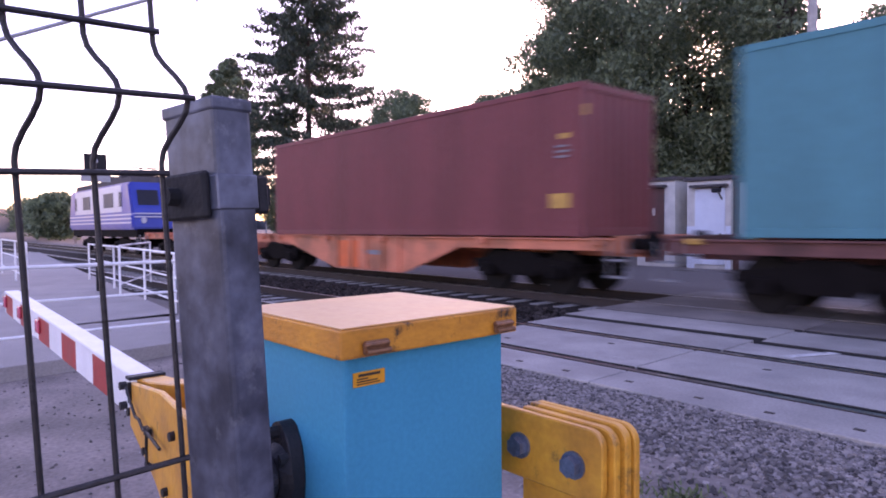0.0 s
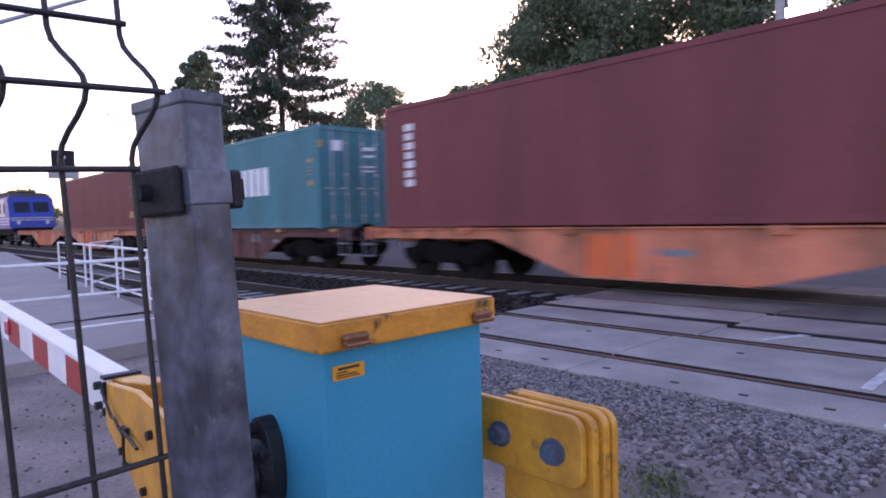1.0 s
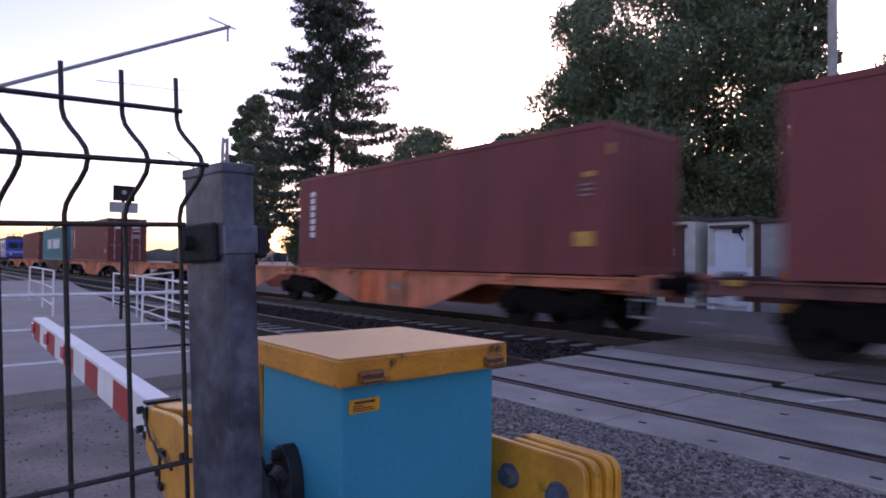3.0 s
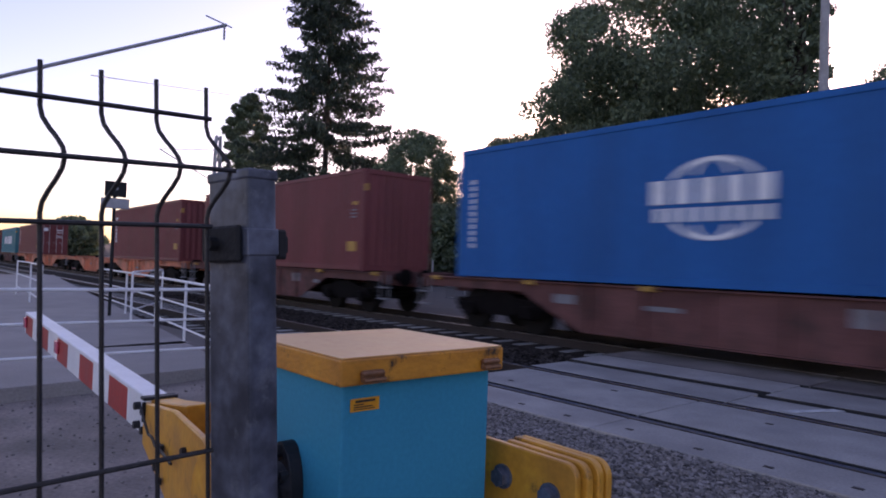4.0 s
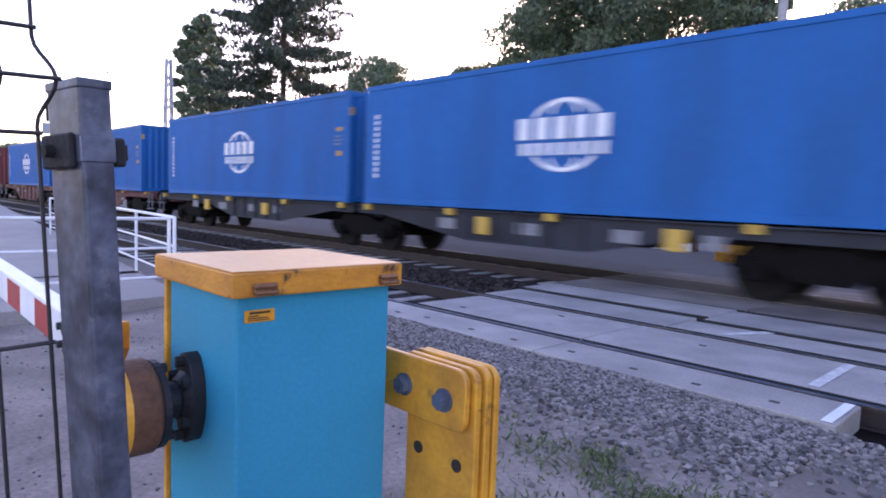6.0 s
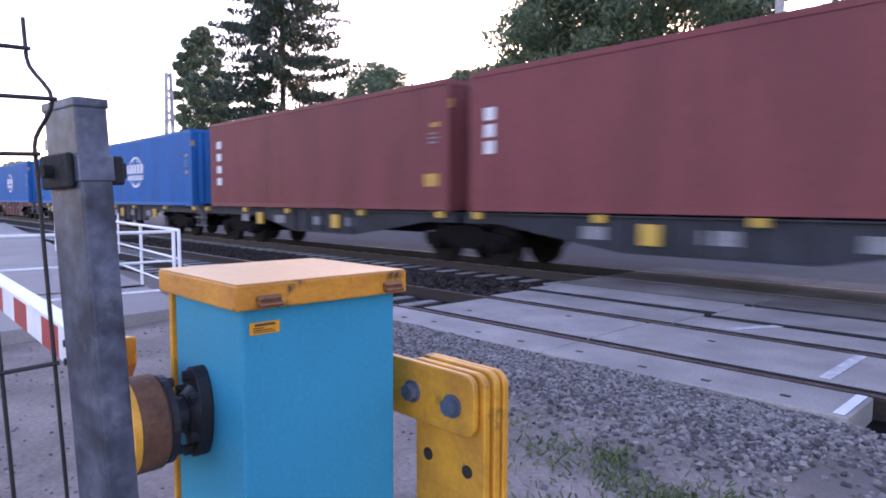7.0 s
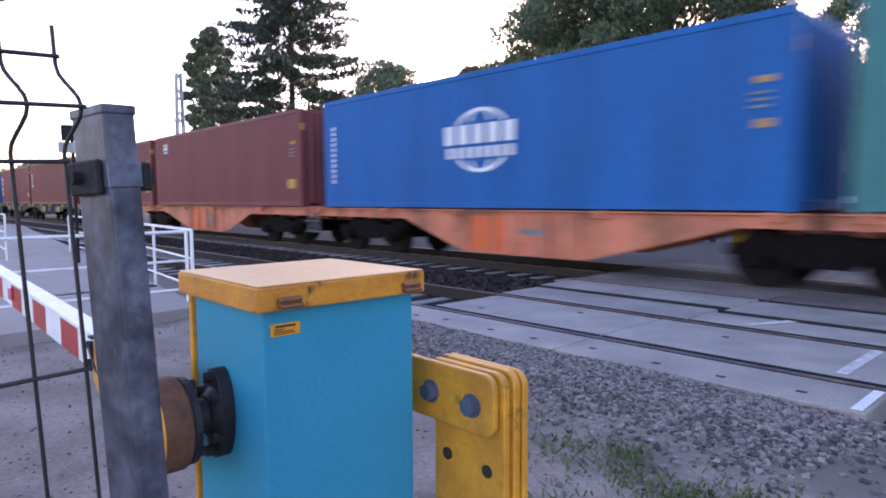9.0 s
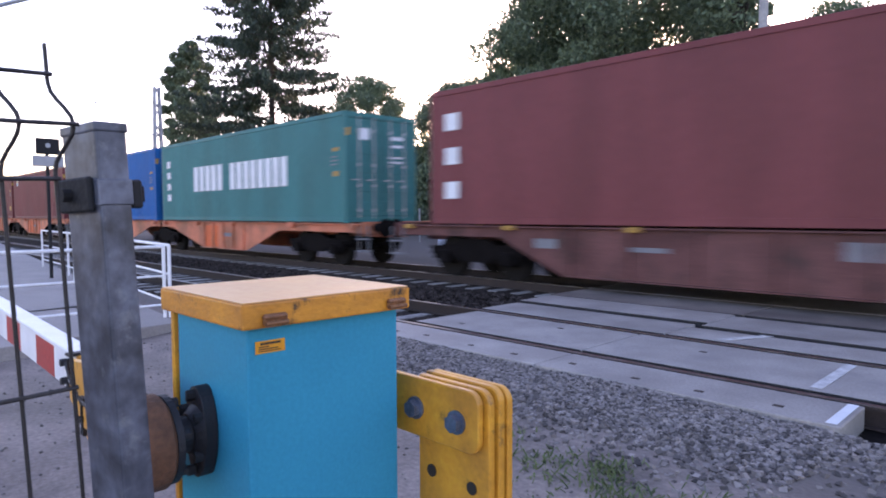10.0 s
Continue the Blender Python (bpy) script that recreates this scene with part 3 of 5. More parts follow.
def bogie(root, cx, base=1.8):
    bm = nb()
    for s in (-1, 1):
        y = s * 0.98
        o = [(cx - base / 2 - 0.42, 0.52), (cx - base / 2 - 0.42, 0.68), (cx - base / 2 + 0.3, 0.74), (cx - 0.35, 0.86), (cx + 0.35, 0.86), (cx + base / 2 - 0.3, 0.74), (cx + base / 2 + 0.42, 0.68), (cx + base / 2 + 0.42, 0.52), (cx + base / 2 - 0.35, 0.50), (cx + 0.4, 0.36), (cx - 0.4, 0.36), (cx - base / 2 + 0.35, 0.50)]
        prism(bm, o, y - 0.05, y + 0.05)
        for e in (-1, 1):
            ax = cx + e * base / 2
            box(bm, ax - 0.16, ax + 0.16, y - 0.14, y + 0.14, 0.32, 0.60, 0.03)
            for k in (-0.3, 0.3):
                rod(bm, (ax + k, y, 0.40), (ax + k, y, 0.66), 0.075, 10)
    box(bm, cx - 0.22, cx + 0.22, -1.0, 1.0, 0.55, 0.80, 0.02)
    box(bm, cx - base / 2 - 0.45, cx - base / 2 - 0.37, -1.0, 1.0, 0.5, 0.6)
    box(bm, cx + base / 2 + 0.37, cx + base / 2 + 0.45, -1.0, 1.0, 0.5, 0.6)
    b = part("bogie", bm, BOGIE, root, "black grimy bogie frame")
    for e in (-1, 1):
        wheelset(b, cx + e * base / 2)


def platform(root, x0, x1, mat, arch_left, arch_right, style, flat_left=0.68, flat_right=0.68):
    """One load platform of a container wagon: two fish-bellied sills, cross beams and brackets."""
    top = 1.15
    deep = 0.25 if style == "orange" else (0.24 if style == "brown" else 0.52)
    l, r = x0 + arch_left, x1 - arch_right
    o = [(x0, top), (x0, 0.92)]
    for i in range(9):
        a = i / 8
        o.append((x0 + arch_left * (flat_left + (1 - flat_left) * a), 0.92 - (0.92 - deep) * (a ** 0.95)))
    o.append((l + 0.1, deep))
    o.append((r - 0.1, deep))
    for i in range(9):
        a = 1 - i / 8
        o.append((x1 - arch_right * (flat_right + (1 - flat_right) * a), 0.92 - (0.92 - deep) * (a ** 0.95)))
    o += [(x1, 0.92), (x1, top)]
    for s in (-1, 1):
        bm = nb()
        prism(bm, o, s * 1.16 - 0.012, s * 1.16 + 0.012)
        sill = part("side_sill", bm, mat, root)
        bm = nb()
        box(bm, x0, x1, s * 1.16 - 0.09, s * 1.16 + 0.09, top - 0.03, top, 0.004)
        box(bm, l + 0.1, r - 0.1, s * 1.16 - 0.08, s * 1.16 + 0.08, deep - 0.012, deep + 0.014, 0.003)
        part("sill_flange", bm, mat, sill)
        n = 5
        for i in range(n):
            x = l + 0.2 + (r - l - 0.4) * i / (n - 1)
            bm = nb()
            box(bm, x - 0.05, x + 0.05, s * 1.19 - 0.035, s * 1.19 + 0.035, deep + 0.02, top - 0.035, 0.004)
            part("rib", bm, mat, sill)
    bm = nb()
    for i in range(6):
        x = x0 + 0.3 + (x1 - x0 - 0.6) * i / 5
        box(bm, x - 0.1, x + 0.1, -1.14, 1.14, top - 0.16, top - 0.035)
    box(bm, x0, x1, -0.2, 0.2, 0.78, top - 0.04)
    part("underdeck", bm, mat, root)
    for i, x in enumerate((x0 + 0.45, x0 + 3.4, x0 + 6.1, x1 - 3.4, x1 - 0.45)):
        for s in (-1, 1):
            bm = nb()
            box(bm, x - 0.10, x + 0.10, s * 1.22 - 0.08, s * 1.22 + 0.08, top - (0.08 if style == "brown" else 0.13), top + 0.012, 0.01)
            part("load_bracket", bm, {"grey": YMARK, "brown": OCHRE}.get(style, mat), root)
    if style == "grey":
        for x, w in ((x0 + 3.0, 0.5), (x0 + 5.2, 0.6), (x0 + 7.4, 0.5), (x0 + 9.0, 0.35)):
            bm = nb()
            box(bm, x, x + w, -1.184, -1.176, 0.72, 0.95)
            part("wagon_marking", bm, FADED, root, "faded stencilled panel")
        for x in (x0 + 4.2, x0 + 8.4):
            bm = nb()
            box(bm, x, x + 0.34, -1.27, -1.19, 0.66, 1.02, 0.01)
            part("brake_box", bm, YMARK, root, "yellow painted box")
    elif style == "brown":
        for x, w, h in ((x0 + 4.0, 0.5, 0.18), (x0 + 6.0, 0.7, 0.08), (x0 + 9.2, 0.5, 0.26), (x0 + 10.6, 0.35, 0.1)):
            bm = nb()
            box(bm, x, x + w, -1.184, -1.176, 0.74, 0.74 + h)
            part("wagon_marking", bm, FADED, root, "faded stencilled panel")
        bm = nb()
        rod(bm, (x0 + 5.5, -0.6, 0.75), (x0 + 7.2, -0.6, 0.75), 0.2, 14)
        part("air_tank", bm, BOGIE, root)
    else:
        for x, w, z0, z1, mt in ((l + 0.30, 0.95, 0.29, 1.02, ORANGE_PANEL), (l + 1.50, 0.80, 0.66, 0.78, FADED)):
            bm = nb()
            box(bm, x, x + w, -1.180, -1.173, z0, z1)
            part("painted_panel", bm, mt, root)


def buffers(root, x, out):
    for s in (-1, 1):
        bm = nb()
        rod(bm, (x, s * 0.875, 1.05), (x + out * 0.42, s * 0.875, 1.05), 0.1, 14)
        rod(bm, (x + out * 0.42, s * 0.875, 1.05), (x + out * 0.47, s * 0.875, 1.05), 0.23, 18)
        part("buffer", bm, BOGIE, root)
    bm = nb()
    rod(bm, (x, 0, 1.0), (x + out * 0.55, 0, 0.95), 0.05, 8)
    part("coupling", bm, BOGIE, root)
    for s in (-1, 1):
        bm = nb()
        for z in (0.45, 0.75):
            box(bm, x - 0.2, x + 0.2, s * 1.22 - 0.1, s * 1.22 + 0.1, z, z + 0.03)
        for k in (-0.2, 0.18):
            box(bm, x + k, x + k + 0.02, s * 1.22 - 0.02, s * 1.22 + 0.02, 0.45, 1.1)
        part("step", bm, FADED, root, "pale boarding step")


def wagon(u, style, pair, label):
    mat = {"orange": ORANGE_W, "brown": BROWN_W, "grey": GREY_W}[style]
    root = thing("container_wagon", label, "railway wagon", None, "wagons of the freight train")
    if pair:
        x0, mid, x1 = -0.75, 12.54, 12.9 + LEN + 0.75
        platform(root, x0, mid - 0.12, mat, 6.2, 3.7, style, 0.68, 0.28)
        platform(root, mid + 0.12, x1, mat, 3.7, 6.2, style, 0.28, 0.68)
        for c in (x0 + 2.5, mid, x1 - 2.5):
            bogie(root, c)
        ends = (x0, x1)
    else:
        x0, x1 = -1.15, LEN + 1.15
        platform(root, x0, x1, mat, 4.6, 4.8, style, 0.68, 0.66)
        for c in (x0 + 2.3, x1 - 2.3):
            bogie(root, c)
        ends = (x0, x1)
    for x, out in zip(ends, (-1, 1)):
        bm = nb()
        box(bm, x - 0.04, x + 0.04, -1.25, 1.25, 0.88, 1.2, 0.01)
        part("headstock", bm, mat, root)
        buffers(root, x, out)
    MOVERS.append((root, u, TRAIN_Y, 0.0))
    return root


def locomotive(u):
    """u: the trailing end. A boxy electric locomotive, 16 m over the body."""
    L = 14.2
    root = thing("electric_locomotive", "blue and pale grey electric locomotive with white stripes", "locomotive")
    w = 1.5
    bm = nb()
    o = [(-0.1, 1.35), (-0.25, 2.2), (-0.75, 3.45), (-L + 0.75, 3.45), (-L + 0.25, 2.2), (-L + 0.1, 1.35)]
    prism(bm, o, -w, w)
    bmesh.ops.bevel(bm, geom=[e for e in bm.edges], offset=0.09, segments=2, affect="EDGES")
    part("body", bm, LOCO_BLUE, root)
    bm = nb()
    box(bm, -L + 1.9, -1.9, -w - 0.012, w + 0.012, 2.15, 3.36, 0.004)
    part("upper_side_panel", bm, LOCO_WHITE, root, "pale grey side panels")
    for z in (1.62, 1.80, 1.98):
        bm = nb()
        box(bm, -L + 0.3, -0.3, -w - 0.014, w + 0.014, z, z + 0.07)
        part("side_stripe", bm, LOCO_WHITE, root, "thin pale stripe")
    for z in (1.98, 2.12):
        bm = nb()
        box(bm, -0.26, -0.12, -1.38, 1.38, z - 0.1, z - 0.045)
        part("front_stripe", bm, LOCO_WHITE, root, "thin pale stripe")
    bm = nb()
    prism(bm, [(-L + 0.9, 3.42), (-L + 1.2, 3.72), (-1.2, 3.72), (-0.9, 3.42)], -1.25, 1.25)
    part("roof", bm, ROOFING, root)
    for x in (-3.2, -L + 3.2):
        bm = nb()
        box(bm, x - 0.9, x + 0.9, -0.6, 0.6, 3.78, 3.84)
        for s in (-1, 1):
            rod(bm, (x - 0.9, s * 0.5, 3.84), (x + 0.9, s * 0.35, 4.15), 0.03, 6)
            rod(bm, (x + 0.9, s * 0.35, 4.15), (x - 0.8, s * 0.3, 4.32), 0.025, 6)
        box(bm, x - 0.85, x - 0.75, -0.95, 0.95, 4.30, 4.35)
        for k in (-0.7, 0.7):
            rod(bm, (x + k, 0, 3.70), (x + k, 0, 3.80), 0.08, 8)
        part("pantograph", bm, RAIL, root)
    for s in (-1, 1):
        bm = nb()
        for y0 in (-1.15, 0.12):
            q = [(-0.43, y0, 2.42), (-0.43, y0 + 1.03, 2.42), (-0.66, y0 + 1.03, 3.10), (-0.66, y0, 3.10)]
            vs = [bm.verts.new((x + 0.10, y, z)) for x, y, z in q]
            bm.faces.new(vs)
        bmesh.ops.solidify(bm, geom=list(bm.faces), thickness=0.03)
        if s < 0:
            part("cab_window", bm, LOCO_GLASS, root, "dark cab windows")
        else:
            bm.free()
    for x, half in ((-2.1, 0.22), (-4.4, 0.95), (-7.1, 0.22), (-9.3, 0.85), (-L + 2.1, 0.22)):
        bm = nb()
        box(bm, x - half, x + half, -w - 0.022, -w - 0.010, 2.38, 3.05, 0.02)
        part("side_window", bm, LOCO_GLASS, root, "dark side window")
    bm = nb()
    box(bm, -L + 0.1, -0.1, -1.3, 1.3, 0.95, 1.38, 0.02)
    part("underframe", bm, BOGIE, root)
    for s in (-1, 1):
        bm = nb()
        rod(bm, (-0.15, s * 0.95, 1.75), (-0.05, s * 0.95, 1.75), 0.13, 14)
        part("headlight", bm, LOCO_WHITE, root)
    bogie(root, -3.4, 2.9)
    bogie(root, -L + 3.4, 2.9)
    buffers(root, -0.1, 1)
    buffers(root, -L + 0.1, -1)
    # insulators and boxes between the pantographs
    for x in (-5.2, -6.4, -7.6, -8.8):
        bm = nb()
        box(bm, x - 0.4, x + 0.4, -0.7, 0.7, 3.70, 3.98, 0.04)
        part("roof_box", bm, ROOFING, root, "grey roof equipment box")
    for body in root.children:
        if body.data and body.name.split(".")[0] not in ("bogie", "wheelset", "buffer", "coupling", "step", "underframe"):
            for v in body.data.vertices:
                v.co.z = 1.35 + (v.co.z - 1.35) * 1.16
    MOVERS.append((root, u, TRAIN_Y, 0.0))


ORANGE_T = "orange articulated container wagon with fish-bellied side sills"
BROWN_T = "red-brown weathered flat wagon carrying one container"
GREY_T = "dark grey articulated container wagon with yellow brackets"
MAROON_T = "maroon corrugated steel shipping container"
locomotive(-30.75)
wagon(-28.9, "orange", True, ORANGE_T + ", half empty")
container(-16.0, MAROON, MAROON_T + " with a yellow label", False)
wagon(-0.95, "brown", False, BROWN_T)
container(-0.95, CTEAL, "teal corrugated shipping container with large white lettering", True, "two_words")
wagon(14.2, "orange", True, ORANGE_T + ", half empty")
container(14.2, MAROON, MAROON_T + " with a column of white writing", True, "", "letters")
wagon(40.75, "orange", True, ORANGE_T + ", half empty")
container(53.65, MAROON, MAROON_T + " with a column of white writing", False, "", "letters")
wagon(68.9, "brown", False, BROWN_T)
container(68.9, MAROON, MAROON_T + " with yellow labels", False)
wagon(85.1, "brown", False, BROWN_T)
container(85.1, CBLUE, "blue corrugated shipping container with a white round badge", True, "globe", "column")
wagon(101.2, "brown", False, BROWN_T)
container(101.2, CBLUE, "blue corrugated shipping container with a white round badge", False, "globe", "column")
wagon(116.55, "grey", True, GREY_T)
container(116.55, CBLUE, "blue corrugated shipping container with a white round badge", False, "globe", "column")
container(129.45, CBLUE, "blue corrugated shipping container with a white round badge", False, "globe", "column")
wagon(143.4, "grey", True, GREY_T)
container(143.4, MAROON, MAROON_T + " with white writing", False, "", "four")
container(156.25, MAROON, MAROON_T + " with small white writing", False, "", "small")
patched = wagon(170.15, "orange", True, ORANGE_T + " under two containers")
bm = nb()
box(bm, 4.45, 5.0, -1.182, -1.174, 0.76, 0.95)
part("painted_panel", bm, BLUE_PAINT, patched, "small blue painted plate")
container(170.15, MAROON, MAROON_T + ", dull and plain", False)
lab = container(183.05, MAROON, MAROON_T + " with a pale printed label", False)
for z0, z1, mt in ((2.18, 2.55, WHITE_PAINT),):
    flat_mark(lab, "printed_label", mt, 0.98, 1.38, z0, z1, label="white printed label")
flat_mark(lab, "label_band", YMARK, 1.02, 1.34, 2.40, 2.50, -WID / 2 - 0.007)
flat_mark(lab, "label_band", BLUE_PAINT, 1.02, 1.34, 2.22, 2.32, -WID / 2 - 0.007)
wagon(196.55, "orange", True, ORANGE_T + " under two containers")
container(196.55, CBLUE, "blue corrugated shipping container with a white round badge", False, "globe", "column")
container(209.45, GREEN_TEAL, "teal green corrugated shipping container with large white lettering", True, "two_words", "four")
wagon(224.85, "brown", False, BROWN_T)
container(224.85, MAROON, MAROON_T + " with three white blocks of writing", False, "", "three")


# ---- barrier drive beside the camera ----
def barrier_drive():
    root = thing("barrier_drive", "sky-blue barrier drive with worn yellow lid and bolted counterweights", "barrier drive")
    x0, x1, y0, y1, top = 2.275, 2.575, 0.592, 0.932, 1.215
    bm = nb()
    box(bm, x0, x1, y0, y1, 0.0, top, 0.006, 2)
    part("cabinet", bm, BLUE_PAINT, root)
    bm = nb()
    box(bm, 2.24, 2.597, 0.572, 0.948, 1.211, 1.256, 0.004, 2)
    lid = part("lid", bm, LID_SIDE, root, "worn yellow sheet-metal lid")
    # thin top sheet, a paler orange than the lid's sides
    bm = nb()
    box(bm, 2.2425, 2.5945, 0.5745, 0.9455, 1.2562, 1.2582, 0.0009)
    part("lid_top", bm, LID_TOP, lid, "pale orange top")
    for yy in (0.632, 0.908):
        bm = nb()
        box(bm, 2.596, 2.606, yy - 0.023, yy + 0.023, 1.216, 1.236, 0.003)
        box(bm, 2.600, 2.611, yy - 0.026, yy + 0.020, 1.228, 1.234, 0.002)
        rod(bm, (2.607, yy - 0.022, 1.220), (2.607, yy + 0.022, 1.220), 0.0045, 8)
        part("hasp", bm, BRASS, lid, "dull metal hasp")
    bm = nb()
    box(bm, 2.255, 2.268, 0.586, 0.94, 0.0, 1.212, 0.002)
    part("back_door", bm, YELLOW, root, "yellow door edge")
    # dark strip stands in for the shaded gap between door and cabinet
    bm = nb()
    box(bm, 2.267, 2.2765, 0.596, 0.928, 0.02, 1.21)
    part("door_gap", bm, RUBBER_GAP, root, "dark strip painted for the shaded door gap")
    bm = nb()
    box(bm, x1 + 0.0005, x1 + 0.0022, 0.606, 0.664, 1.163, 1.185)
    st = part("sticker", bm, STICKER, root, "small orange warning sticker")
    bm = nb()
    for i, (a, b, z, h) in enumerate([(0.615, 0.655, 1.178, 0.004), (0.612, 0.632, 1.1735, 0.002), (0.612, 0.650, 1.1695, 0.002), (0.612, 0.655, 1.166, 0.0016)]):
        box(bm, x1 + 0.0022, x1 + 0.0028, a, b, z, z + h)
    part("sticker_print", bm, INK, st, "dark bars of print")
    bm = nb()
    box(bm, 2.2, 2.65, 0.52, 1.0, -0.14, 0.0, 0.01)
    part("plinth", bm, CONCRETE, root)
    # shaft and hub towards the fence
    sx, sz = 2.410, 0.995
    bm = nb()
    rod(bm, (sx, 0.592, sz), (sx, 0.566, sz), 0.088, 32)
    for i in range(6):
        a = i * math.pi / 3 + 0.5
        rod(bm, (sx + 0.072 * math.cos(a), 0.568, sz + 0.072 * math.sin(a)), (sx + 0.072 * math.cos(a), 0.550, sz + 0.072 * math.sin(a)), 0.012, 6)
    for v in bm.verts:
        v.co.x = sx + (v.co.x - sx) * 0.52
    bmesh.ops.bevel(bm, geom=[e for e in bm.edges if e.calc_length() > 0.012], offset=0.002, segments=1, affect="EDGES")
    part("flange", bm, DARK_IRON, root, "black bolted flange")
    bm = nb()
    rod(bm, (sx, 0.57, sz), (sx, 0.512, sz), 0.034, 24)
    rod(bm, (sx, 0.566, sz), (sx, 0.550, sz), 0.052, 24, 0.038)
    part("shaft", bm, DARK_IRON, root)
    bm = nb()
    rod(bm, (sx, 0.502, sz), (sx, 0.494, sz), 0.080, 36, 0.087)
    rod(bm, (sx, 0.495, sz), (sx, 0.450, sz), 0.087, 36)
    hub = part("hub", bm, RUST, root, "rusty round hub")
    bm = nb()
    rod(bm, (sx, 0.515, sz), (sx, 0.5025, sz), 0.082, 36)
    part("hub_ring", bm, DARK_IRON, hub, "dark iron ring")
    bm = nb()
    rod(bm, (sx, 0.4495, sz), (sx, 0.438, sz), 0.086, 36)
    part("hub_face", bm, YELLOW, hub, "rust-stained yellow face")
    for i in range(6):
        a = i * math.pi / 3 + 0.3
        bm = nb()
        rod(bm, (sx + 0.070 * math.cos(a), 0.512, sz + 0.070 * math.sin(a)), (sx + 0.070 * math.cos(a), 0.527, sz + 0.070 * math.sin(a)), 0.010, 6)
        part("hub_bolt", bm, DARK_IRON, hub)
    # lever plate on the near side, leading to the boom
    def side(x):
        return 0.542 - (x - 1.65) * 0.132
    bm = nb()
    prism(bm, [(1.66, 0.908), (1.66, 1.018), (2.06, 1.080), (2.33, 1.088), (2.40, 1.075), (2.40, 0.915), (2.22, 0.865), (2.10, 0.848), (1.99, 0.874)], 0.0, 0.014)
    bmesh.ops.bevel(bm, geom=list(bm.edges), offset=0.003, segments=1, affect="EDGES")
    for v in bm.verts:
        v.co.y += side(v.co.x)
    fork = part("lever_plate", bm, YELLOW, root, "worn yellow lever plate")
    for x, z in ((1.90, 0.915), (2.12, 0.90), (2.20, 1.03)):
        bm = nb()
        rod(bm, (x, side(x) - 0.010, z), (x, side(x) + 0.001, z), 0.009, 6)
        part("lever_bolt", bm, DARK_IRON, fork)
    # counterweight arm on the far side
    def rounded(xa, xb, za, zb, r):
        pts = []
        for cx, cz, a0 in ((xb - r, zb - r, 0), (xa + 0.004, zb, None), (xa + 0.004, za, None), (xb - r, za + r, -90)):
            if a0 is None:
                pts.append((cx, cz))
            else:
                pts += [(cx + r * math.cos(radians(a0 + 15 * i)), cz + r * math.sin(radians(a0 + 15 * i))) for i in range(7)]
        return pts
    bm = nb()
    prism(bm, rounded(2.30, 2.748, 0.918, 1.048, 0.028), 0.996, 1.012)
    bmesh.ops.bevel(bm, geom=list(bm.edges), offset=0.0025, segments=1, affect="EDGES")
    arm = part("counterweight_arm", bm, YELLOW, root, "yellow steel arm with rounded end")
    for y0, y1, xb, zt in ((1.016, 1.034, 2.760, 1.050), (1.038, 1.056, 2.768, 1.054), (1.060, 1.076, 2.772, 1.052)):
        bm = nb()
        prism(bm, rounded(2.545, xb, 0.36, zt, 0.03), y0, y1)
        bmesh.ops.bevel(bm, geom=list(bm.edges), offset=0.0025, segments=1, affect="EDGES")
        cw = part("counterweight_plate", bm, YELLOW, root, "thick worn yellow plate")
    for x, z in ((2.562, 0.981), (2.688, 0.977)):
        bm = nb()
        rod(bm, (x, 0.997, z), (x, 0.991, z), 0.025, 20)
        rod(bm, (x, 0.992, z), (x, 0.976, z), 0.019, 6)
        part("hex_bolt", bm, BLUE_STEEL, arm, "blue-grey hexagon bolt")
        bm = nb()
        rod(bm, (x, 1.076, z), (x, 1.092, z), 0.019, 6)
        part("hex_bolt", bm, BLUE_STEEL, arm, "blue-grey hexagon bolt")
    for x, z in ((2.592, 0.842), (2.712, 0.838)):
        bm = nb()
        rod(bm, (x, 1.0135, z), (x, 1.02, z), 0.014, 16)
        part("bolt_hole", bm, INK, arm, "dark drilled hole")
    # the boom over the path
    boom = thing("barrier_boom", "red and white barrier boom with hanging red reflectors", "barrier boom")
    xn, xf, yb, seg = 1.648, -0.59, 0.588, 0.222
    def rise(x):
        return 1.022 + 0.028 * (xn - x)
    n = int((xn - xf) / seg) + 1
    for i in range(n):
        a, b = xn - i * seg, max(xf, xn - (i + 1) * seg)
        bm = nb()
        box(bm, b, a, yb - 0.028, yb + 0.028, -0.108, -0.011)
        for v in bm.verts:
            v.co.z += rise(v.co.x)
        part("boom_section", bm, (WHITE_PAINT, RED_PAINT)[i % 2], boom)
    bm = nb()
    box(bm, xf, xn + 0.02, yb - 0.031, yb + 0.031, -0.012, 0.003, 0.003)
    for v in bm.verts:
        v.co.z += rise(v.co.x)
    part("top_edge", bm, WHITE_PAINT, boom)
    for x in (0.335, -0.12, -0.56):
        bm = nb()
        z = rise(x)
        box(bm, x - 0.030, x + 0.030, yb - 0.040, yb - 0.0285, z - 0.078, z - 0.022, 0.004)
        part("reflector", bm, REFLECT, boom, "red reflector")
    for x in (1.56, 1.625):
        for dz in (-0.035, -0.088):
            bm = nb()
            rod(bm, (x, yb - 0.045, rise(x) + dz), (x, yb - 0.028, rise(x) + dz), 0.011, 6)
            part("clamp_bolt", bm, DARK_IRON, boom)
    bm = nb()
    prism(bm, [(1.650, 0.908), (1.650, 1.024), (1.76, 1.034), (1.94, 1.060), (1.94, 0.99), (1.86, 0.898)], 0.558, 0.620)
    bmesh.ops.bevel(bm, geom=list(bm.edges), offset=0.003, segments=1, affect="EDGES")
    hold = part("boom_holder", bm, YELLOW, boom, "yellow boom holder")
    bm = nb()
